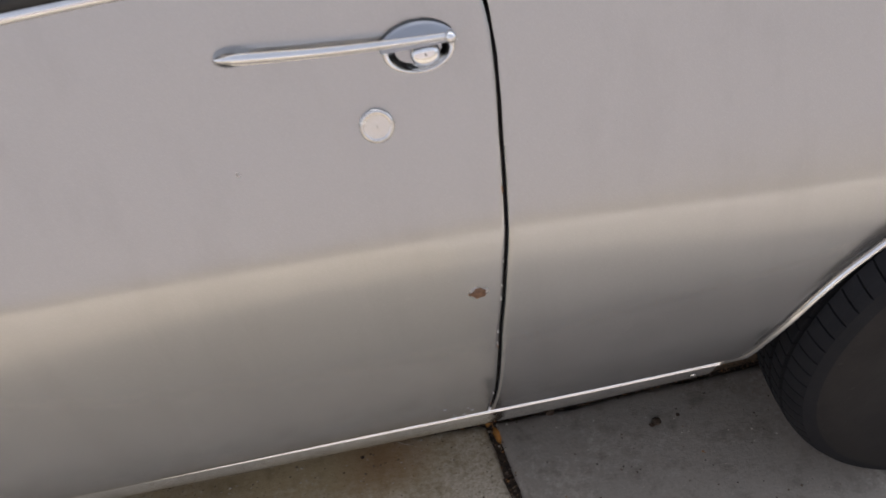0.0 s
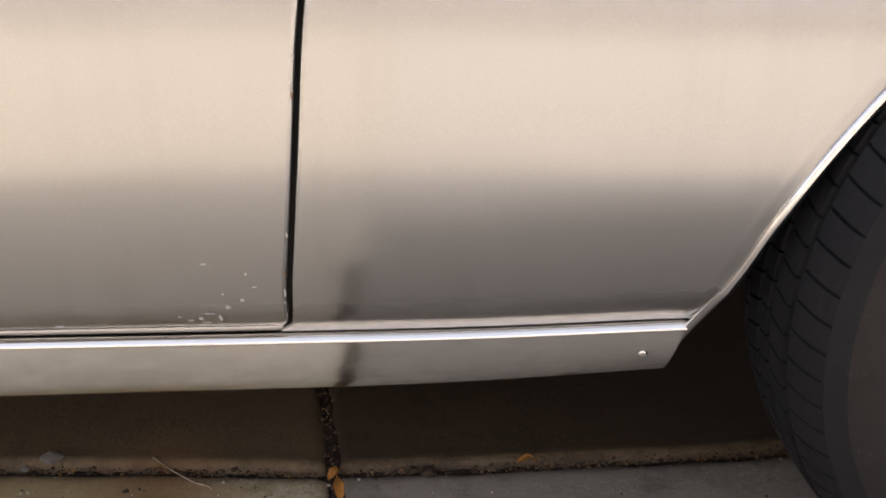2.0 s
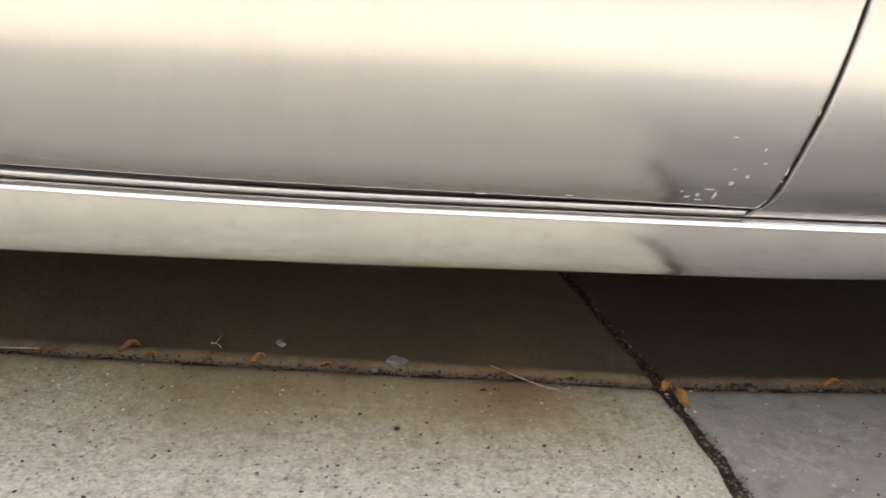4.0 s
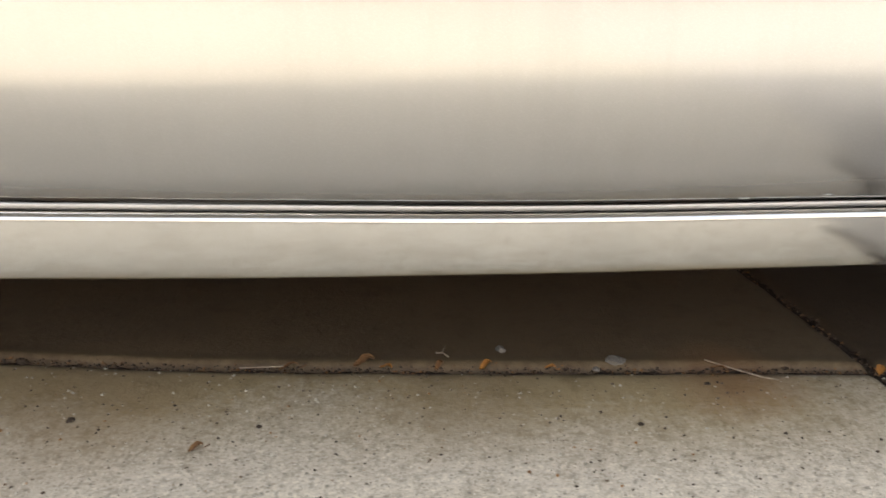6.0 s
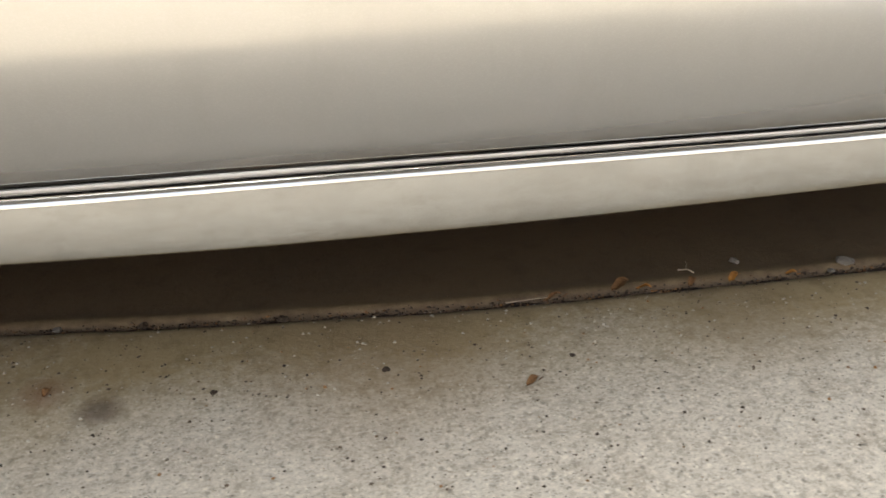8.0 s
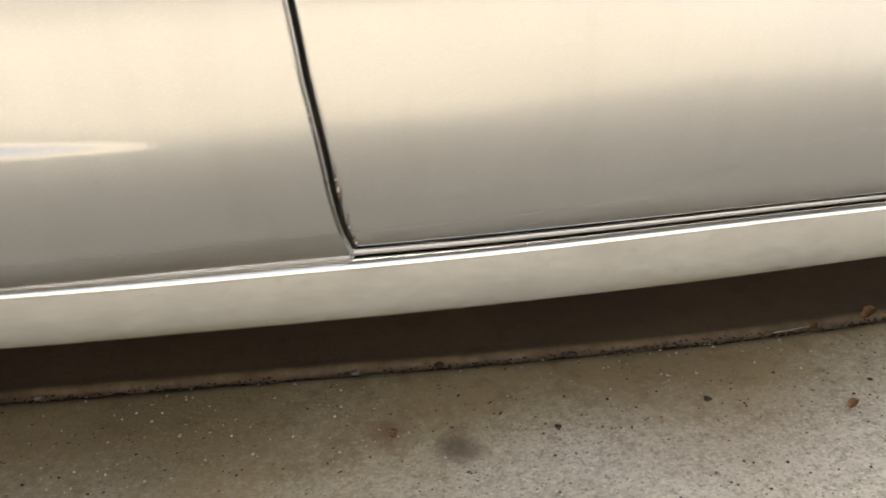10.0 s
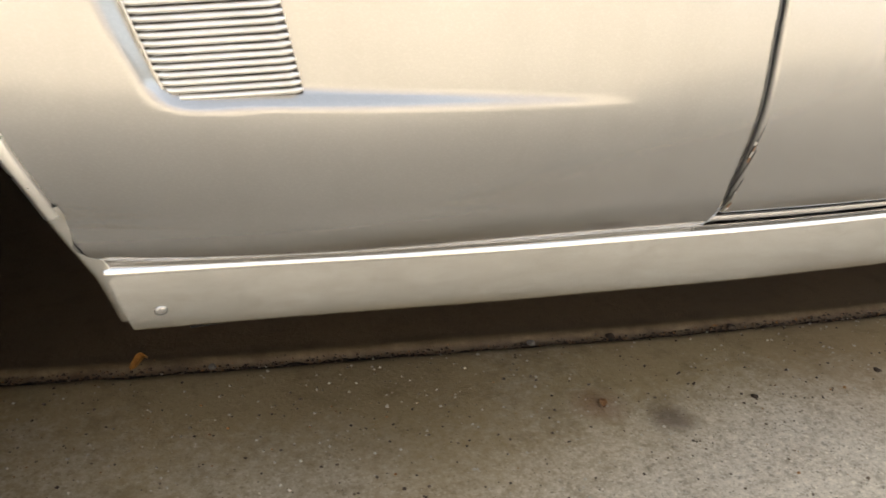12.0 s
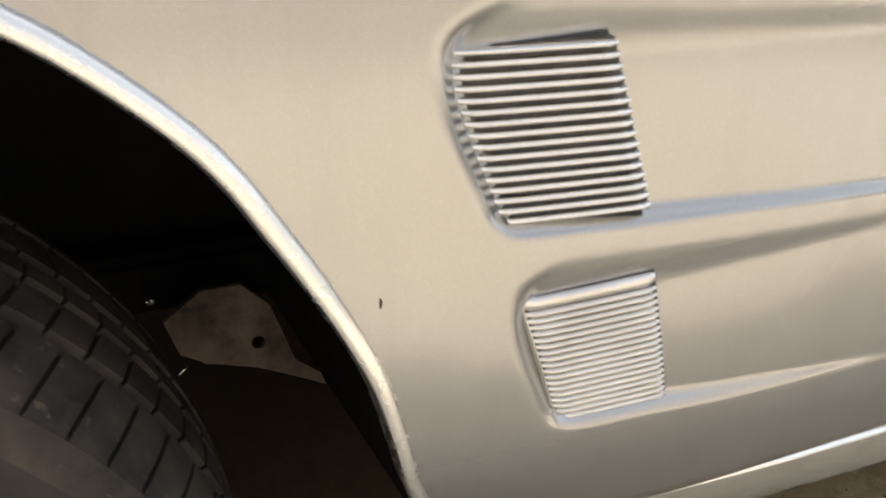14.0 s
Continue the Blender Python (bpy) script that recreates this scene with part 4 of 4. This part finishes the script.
def build_tyre(half, pitches, slant, rubber, wall, seat):
    """A tyre turned round y, its outer face towards -y, with ribs and slanted cross grooves cut into the tread."""
    R, per = 0.285, 10
    wide = half / 0.105
    prof = [(seat, -0.082), (seat + 0.005, -0.094), (seat + 0.013, -0.104), (0.212, -0.1115), (0.228, -0.1145), (0.243, -0.1125), (0.256, -0.1085), (0.263, -0.1050)]
    ws = [-0.1015, -0.095, -0.085, -0.075, -0.066, -0.0585, -0.0565, -0.0505, -0.0485, -0.036, -0.0185, -0.0165, -0.0105, -0.0085, 0.0085, 0.0105, 0.0165, 0.0185, 0.036, 0.0485, 0.0505, 0.0565, 0.0585, 0.066, 0.075, 0.085, 0.095, 0.1015]
    grooves = ((-0.0565, -0.0505), (-0.0165, -0.0105), (0.0105, 0.0165), (0.0505, 0.0565))
    prof = [(r, w * wide) for r, w in prof]
    ws = [w * wide for w in ws]
    grooves = [(a * wide, b * wide) for a, b in grooves]
    rows = []
    total = pitches * per
    for i in range(total):
        step = i % per
        a = 2 * math.pi * (i // per + SLITS[step]) / pitches
        row = [(r * math.cos(a), w, r * math.sin(a)) for r, w in prof]
        for w in ws:
            r = R - 0.014 * (abs(w) / half) ** 4 - 0.003 * (abs(w) / half) ** 2
            inside = any(lo - 1e-6 <= w <= hi + 1e-6 for lo, hi in grooves)
            cut = step in ((1, 2) if abs(w) > 0.057 * wide else (6, 7)) and abs(w) < 0.1 * wide
            if inside:
                r -= 0.007
            elif cut:
                r -= 0.0036
            aa = a + slant * abs(w) / half
            row.append((r * math.cos(aa), w, r * math.sin(aa)))
        for r, w in reversed(prof):
            row.append((r * math.cos(a), -w, r * math.sin(a)))
        rows.append(row)
    verts, faces = grid(rows, closed_v=True)
    me = mesh_from("tyre", verts, faces, rubber, smooth=False)
    me.materials.append(wall)
    n = len(rows[0]) - 1
    kinds = [1 if (f % n) < 6 or (f % n) >= n - 6 else 0 for f in range(len(faces))]
    me.polygons.foreach_set("material_index", kinds)
    me.polygons.foreach_set("use_smooth", [bool(k) for k in kinds])
    return fix_normals(me)


def build_wheel(cx, cz, cy, steer, tyre, wide, rim, label):
    hub = part("wheel", lathe("wheel", [(r * rim, w * wide) for r, w in ((0.187, 0.06), (0.182, 0.0), (0.172, -0.05), (0.155, -0.060), (0.10, -0.066), (0.06, -0.080), (0.001, -0.083))], WORN_CHROME, 48), car)
    hub.matrix_basis = pose(cx, cy, cz, 0, 0, steer)
    part("tyre", tyre, hub, label)
    part("trim_ring", lathe("trim_ring", [(r * rim, w * wide) for r, w in ((0.204, -0.092), (0.203, -0.104), (0.196, -0.108), (0.185, -0.104), (0.172, -0.084), (0.165, -0.060))], CHROME, 64), hub, "chrome trim ring")


FRONT_TYRE = build_tyre(0.105, 84, 0.10, DUSTY_RUBBER, SIDEWALL, 0.185)
REAR_TYRE = build_tyre(0.068, 80, 0.06, RUBBER, REAR_SIDEWALL, 0.160)
for y, turn in ((0.008, 0), (1.66, 180)):
    build_wheel(WHEEL_R[0], WHEEL_R[1], y, turn, REAR_TYRE, 0.65, 0.83, "black rubber tyre with narrow ribs and curved slits")
for y, turn in ((0.085, -1), (1.56, 180)):
    build_wheel(WHEEL_F[0], WHEEL_F[1], y, turn, FRONT_TYRE, 1.0, 1.0, "black rubber tyre with dusty brown tread blocks")


# ---- car: bracket inside the front wheel housing ----
def build_bracket():
    outline = [(-1.768, 0.296), (-1.757, 0.262), (-1.735, 0.250), (-1.69, 0.235), (-1.655, 0.217), (-1.625, 0.200), (-1.630, 0.214), (-1.655, 0.236), (-1.666, 0.270), (-1.676, 0.298), (-1.70, 0.322), (-1.735, 0.322)]
    bm = bmesh.new()
    outer = [bm.verts.new((x + 0.014, 0.361 + 0.10 * max(0.0, -1.72 - x), z)) for x, z in outline]
    hole = [bm.verts.new((-1.674 + 0.0065 * math.cos(2 * math.pi * i / 14), 0.361, 0.2615 + 0.0065 * math.sin(2 * math.pi * i / 14))) for i in range(14)]
    edges = [bm.edges.new((l[i], l[(i + 1) % len(l)])) for l in (outer, hole) for i in range(len(l))]
    bmesh.ops.triangle_fill(bm, edges=edges, use_beauty=True)
    out = bmesh.ops.extrude_face_region(bm, geom=bm.faces[:])
    bmesh.ops.translate(bm, vec=(0, 0.006, 0), verts=[v for v in out["geom"] if isinstance(v, bmesh.types.BMVert)])
    bmesh.ops.recalc_face_normals(bm, faces=bm.faces)
    me = bpy.data.meshes.new("bracket")
    bm.to_mesh(me)
    bm.free()
    me.materials.append(BARE)
    part("bracket", me, car, "grimy steel bracket with a hole")
    part("bracket_flange", box("bracket_flange", (0.07, 0.05, 0.005), BARE, 0.001, (-1.69, 0.388, 0.243), (0, 14, 0)), car)
    part("bolt", lathe("bolt", [(0.0, -0.012), (0.005, -0.011), (0.006, -0.004), (0.006, 0.05)], CHROME, 10), car, "small bright bolt end").matrix_basis = pose(-1.758, 0.408, 0.303)
    stud = [(Vector((-1.762 + 0.019 * i / 4, 0.33, 0.2545 + 0.016 * i / 4)), (0, 1, 0), (-0.64, 0, 0.77)) for i in range(5)]
    part("stud", fix_normals(sweep(stud, [(0.0016 * math.cos(k), 0.0016 * math.sin(k)) for k in range(6)], "stud", TRIM)), car, "thin bright stud")
    part("splash_shield", box("splash_shield", (0.02, 0.36, 0.30), UNDERSIDE, 0.006, (-1.615, 0.245, 0.44), (0, 10, 0)), car)


build_bracket()


# ---- damage on the door ----
def flake(x, z, w, h, material, seed, name, label="", parent=None, proud=0.0004):
    """A small ragged patch that lies on the door's skin."""
    rng = random.Random(seed)
    n = 14
    ring = []
    for i in range(n):
        a = 2 * math.pi * i / n
        r = rng.uniform(0.65, 1.1)
        px, pz = x + math.cos(a) * w / 2 * r, z + math.sin(a) * h / 2 * r
        ring.append((px, pz))
    verts = [(x, side(x, z) - proud * 2, z)] + [(px, side(px, pz) - proud, pz) for px, pz in ring] + [(px, side(px, pz) + 0.0005, pz) for px, pz in ring]
    faces = [(0, 1 + i, 1 + (i + 1) % n) for i in range(n)] + [(1 + i, 1 + n + i, 1 + n + (i + 1) % n, 1 + (i + 1) % n) for i in range(n)]
    return part(name, fix_normals(mesh_from(name, verts, faces, material)), parent or door, label)


flake(0.0108, 0.5165, 0.0195, 0.0150, PRIMER, 2, "bare_patch", "pale bare patch round a rust spot")
flake(0.0103, 0.5160, 0.0185, 0.0135, RUST, 3, "rust_spot", "brown rust spot", proud=0.0009)
flake(-0.1715, 0.6780, 0.004, 0.004, PRIMER, 4, "paint_chip")
flake(-1.7066, 0.4858, 0.0014, 0.0050, GAP_SHADE_AND_CHIPS, 5, "paint_chip", "dark stone chip", car)
rng = random.Random(11)
for k, (x, z, w, h) in enumerate(((-0.038, 0.327, 0.006, 0.002), (-0.008, 0.306, 0.005, 0.002), (-0.018, 0.294, 0.004, 0.005), (-0.0285, 0.287, 0.006, 0.006), (-0.0365, 0.2745, 0.0035, 0.011),
                                  (-0.043, 0.2805, 0.012, 0.0025), (-0.050, 0.2745, 0.005, 0.005), (-0.058, 0.272, 0.006, 0.003), (-0.030, 0.300, 0.003, 0.002), (-0.064, 0.277, 0.003, 0.002),
                                  (-0.012, 0.318, 0.002, 0.004), (-0.047, 0.269, 0.010, 0.0022), (-0.15, 0.268, 0.012, 0.0015), (-0.22, 0.266, 0.014, 0.0014))):
    flake(x - 0.007, z - 0.0105, w * 0.75, h * 0.75, PRIMER, 20 + k, "paint_chip")
for k in range(14):
    z = rng.uniform(0.275, 0.62)
    w = rng.uniform(0.0008, 0.0016)
    flake(SEAM_REAR(z) - GAP - 0.0012, z, w, rng.uniform(0.002, 0.008), PRIMER if k % 4 else RUST, 50 + k, "edge_chip")
for k in range(8):
    z = rng.uniform(0.30, 0.36)
    flake(SEAM_FRONT(z) + GAP + 0.001, z, 0.0014, rng.uniform(0.003, 0.008), RUST if k % 2 else PRIMER, 90 + k, "edge_chip")


for k, (z, w, h) in enumerate(((0.318, 0.0008, 0.026), (0.338, 0.0012, 0.030), (0.358, 0.0008, 0.026))):
    flake(SEAM_FRONT(z) + GAP + 0.0008, z, w, h, GAP_SHADE_AND_CHIPS, 120 + k, "edge_chip", "dark rusty chip on the door edge")


# ---- litter on the slabs ----
def leaf_mesh(name, length, width, curl, material, seed):
    """A curled leaf with a folded midrib and a stalk."""
    rng = random.Random(seed)
    n = 9
    rows = []
    for i in range(n + 1):
        s = i / n
        w = width / 2 * math.sin(math.pi * min(1, s * 0.92 + 0.06)) ** 0.75 * rng.uniform(0.8, 1.1)
        row = []
        for k in (-1, -0.55, 0, 0.55, 1):
            z = curl * length * (0.5 - math.cos(2 * math.pi * s * 0.7) * 0.5) * 0.6 + abs(k) * width * 0.22 + rng.uniform(-1, 1) * width * 0.03
            row.append((s * length - length / 2, k * w, z + 0.0008))
        rows.append(row)
    verts, faces = grid(rows)
    base = len(verts)
    for i in range(5):
        s = i / 4
        x, z = length / 2 + s * length * 0.4, 0.0012 + 0.12 * length * s * s
        verts += [(x, -0.0006, z), (x, 0.0006, z), (x, 0, z + 0.0009)]
    for i in range(4):
        for k in range(3):
            a, b = base + i * 3 + k, base + i * 3 + (k + 1) % 3
            faces.append((a, b, b + 3, a + 3))
    return mesh_from(name, verts, faces, material)


def lump_mesh(name, size, flat, material, seed):
    bm = bmesh.new()
    bmesh.ops.create_icosphere(bm, subdivisions=2, radius=size / 2)
    for v in bm.verts:
        k = 1 + 0.55 * noise.noise(v.co / size * 2.2 + Vector((seed, 0, 0)))
        v.co = Vector((v.co.x * k, v.co.y * k, v.co.z * k * flat))
    low = min(v.co.z for v in bm.verts)
    for v in bm.verts:
        v.co.z -= low * 0.85
    me = bpy.data.meshes.new(name)
    bm.to_mesh(me)
    bm.free()
    me.materials.append(material)
    return me


LEAVES = (
    (0.203, 0.169, 0.020, 0.011, 0.5, LEAF, 10, "small yellow leaf caught in the slab joint"),
    (0.018, 0.130, 0.030, 0.012, 0.4, LEAF, 100, "orange leaf lying in the joint beneath the car"),
    (0.010, 0.157, 0.018, 0.010, 0.6, LEAF, 60, "orange leaf scrap in the crossing of the joints"),
    (-0.423, 0.193, 0.019, 0.011, 0.7, LEAF, 30, "orange leaf scrap in the slab joint"),
    (-0.351, 0.187, 0.014, 0.009, 0.5, LEAF, -20, "orange leaf scrap in the slab joint"),
    (-0.560, 0.207, 0.028, 0.017, 0.6, BROWN_LEAF, 15, "curled brown leaf standing in the slab joint"),
    (-0.645, 0.204, 0.026, 0.008, 0.5, BROWN_LEAF, 10, "thin tan leaf lying along the joint"),
    (-0.535, 0.197, 0.020, 0.009, 0.6, LEAF, -35, "tan leaf scrap in the slab joint"),
    (-0.475, 0.196, 0.016, 0.010, 0.8, BROWN_LEAF, 45, "brown leaf scrap in the slab joint"),
    (-0.714, 0.052, 0.017, 0.011, 0.6, BROWN_LEAF, 25, "brown leaf scrap on the concrete"),
    (-1.195, 0.154, 0.012, 0.009, 0.6, BROWN_LEAF, 70, "reddish brown leaf scrap on the concrete"),
    (-1.631, 0.365, 0.022, 0.017, 0.9, LEAF, 20, "bright orange leaf in the slab joint"),
    (-0.165, 0.174, 0.020, 0.007, 0.4, BROWN_LEAF, -30, "brown leaf scrap across the joint"),
)
for k, (x, y, length, width, curl, mat, turn, label) in enumerate(LEAVES):
    ob = new("leaf", leaf_mesh("leaf", length * 0.88, width * 0.88, curl, mat, 200 + k))
    near_joint = abs(y - joint_y(x)) < 0.012
    ob.matrix_basis = pose(x, y, -0.002 if near_joint else 0.0005, 0, 0, turn)
    tagged(ob, label, "leaf", "fallen leaves")

LUMPS = (
    (0.105, 0.156, 0.016, 0.5, CLOD, "dark dirt clod in the slab joint", "dirt clod"),
    (0.090, 0.162, 0.010, 0.5, CLOD, "dark dirt clod in the slab joint", "dirt clod"),
    (0.254, 0.102, 0.014, 0.45, CLOD, "dark crumb of dirt on the concrete", "dirt clod"),
    (0.246, 0.097, 0.008, 0.45, CLOD, "dark crumb of dirt on the concrete", "dirt clod"),
    (0.288, 0.106, 0.006, 0.4, CLOD, "dark crumb of dirt on the concrete", "dirt clod"),
    (-0.275, 0.193, 0.021, 0.4, STONE, "pale flat stone chip at the joint", "stone"),
    (-0.403, 0.229, 0.012, 0.5, STONE, "small grey pebble on the concrete", "stone"),
    (-0.854, 0.111, 0.009, 0.4, CLOD, "dark crumb of dirt on the concrete", "dirt clod"),
    (-0.660, 0.089, 0.006, 0.4, CLOD, "dark crumb of dirt on the concrete", "dirt clod"),
    (-0.188, 0.142, 0.006, 0.4, CLOD, "dark crumb of dirt on the concrete", "dirt clod"),
    (-0.279, 0.071, 0.006, 0.4, CLOD, "dark crumb of dirt on the concrete", "dirt clod"),
    (-0.955, 0.241, 0.012, 0.5, CLOD, "dark dirt clod in the slab joint", "dirt clod"),
    (-1.113, 0.266, 0.012, 0.5, CLOD, "dark dirt clod in the slab joint", "dirt clod"),
    (-1.028, 0.115, 0.008, 0.4, CLOD, "dark crumb of dirt on the concrete", "dirt clod"),
    (-1.210, 0.283, 0.010, 0.5, STONE, "small grey pebble in the slab joint", "stone"),
    (-1.560, 0.344, 0.008, 0.5, STONE, "small pale pebble in the slab joint", "stone"),
    (-0.300, 0.182, 0.008, 0.6, STONE, "small pinkish stone chip at the joint", "stone"),
    (-0.090, 0.172, 0.008, 0.5, CLOD, "dark dirt clod in the slab joint", "dirt clod"),
)
for k, (x, y, size, flat, mat, label, kind) in enumerate(LUMPS):
    ob = new(kind.replace(" ", "_"), lump_mesh(kind.replace(" ", "_"), size, flat, mat, k * 1.7))
    ob.matrix_basis = pose(x, y, -0.003 if abs(y - joint_y(x)) < 0.01 else 0.0, 0, 0, k * 41)
    tagged(ob, label, kind, "litter on the slabs")


def build_twig(points, radius, label):
    path = [(p, (0, 1, 0), (0, 0, 1)) for p in points]
    sec = [(radius * math.cos(a), radius * math.sin(a)) for a in [2 * math.pi * i / 6 for i in range(6)]]
    tagged(new("twig", fix_normals(sweep(path, sec, "twig", TWIG))), label, "twig", "litter on the slabs")


build_twig([(-0.478, 0.228, 0.001), (-0.474, 0.222, 0.004), (-0.470, 0.219, 0.006), (-0.464, 0.214, 0.003)], 0.0010, "pale bent twig on the concrete")
build_twig([(-0.472, 0.219, 0.005), (-0.468, 0.226, 0.008), (-0.467, 0.231, 0.009)], 0.0008, "pale twig tip on the concrete")
build_twig([(-0.175, 0.191, 0.002), (-0.150, 0.168, 0.003), (-0.125, 0.151, 0.0015), (-0.108, 0.145, 0.001)], 0.0009, "thin dry stalk across the joint")
build_twig([(-0.700, 0.207, 0.001), (-0.675, 0.204, 0.003), (-0.650, 0.206, 0.002)], 0.0009, "thin dry stalk in the joint")

# crumbs along the joints and loose grit
rng = random.Random(5)
verts, faces = [], []


def add_crumb(x, y, z, r):
    base = len(verts)
    a0 = rng.uniform(0, 6.3)
    for k in range(4):
        a = a0 + k * 1.571
        rr = r * rng.uniform(0.6, 1.2)
        verts.append((x + rr * math.cos(a), y + rr * math.sin(a), z))
    verts.append((x + rng.uniform(-0.3, 0.3) * r, y, z + r * rng.uniform(0.5, 1.0)))
    for k in range(4):
        faces.append((base + k, base + (k + 1) % 4, base + 4))


for k in range(2600):
    x = rng.uniform(-1.85, 0.6)
    add_crumb(x, joint_y(x) + rng.gauss(0.0005, 0.0040), -0.0050 + rng.uniform(-0.002, 0.004), rng.uniform(0.0006, 0.0030))
for k in range(160):
    x = rng.uniform(-1.85, 0.6)
    add_crumb(x, joint_y(x) + abs(rng.gauss(0.004, 0.010)), 0.0, rng.uniform(0.0006, 0.0022))
for k in range(500):
    y = rng.uniform(-0.04, 0.6)
    add_crumb(cross_x(y) + rng.gauss(0, 0.006), y, -0.0065 + rng.uniform(-0.002, 0.003), rng.uniform(0.0008, 0.003))
tagged(new("joint_crumbs", mesh_from("joint_crumbs", verts, faces, CRUMB, False)), "dark crumbs of dirt along the slab joints", "dirt", kind="stuff")
verts, faces = [], []
for k in range(10000):
    x, y = rng.uniform(-1.9, 0.5), rng.uniform(-0.12, 0.4)
    if y < joint_y(x) - 0.008 and (x < 0 or k % 3 == 0):
        add_crumb(x, y, unevenness(x, y) - 0.0002, 0.0006 + 0.0021 * rng.random() ** 2.2)
tagged(new("loose_grit", mesh_from("loose_grit", verts, faces, GRIT, False)), "loose grit in pale and dark tones on the concrete", "grit", kind="stuff")
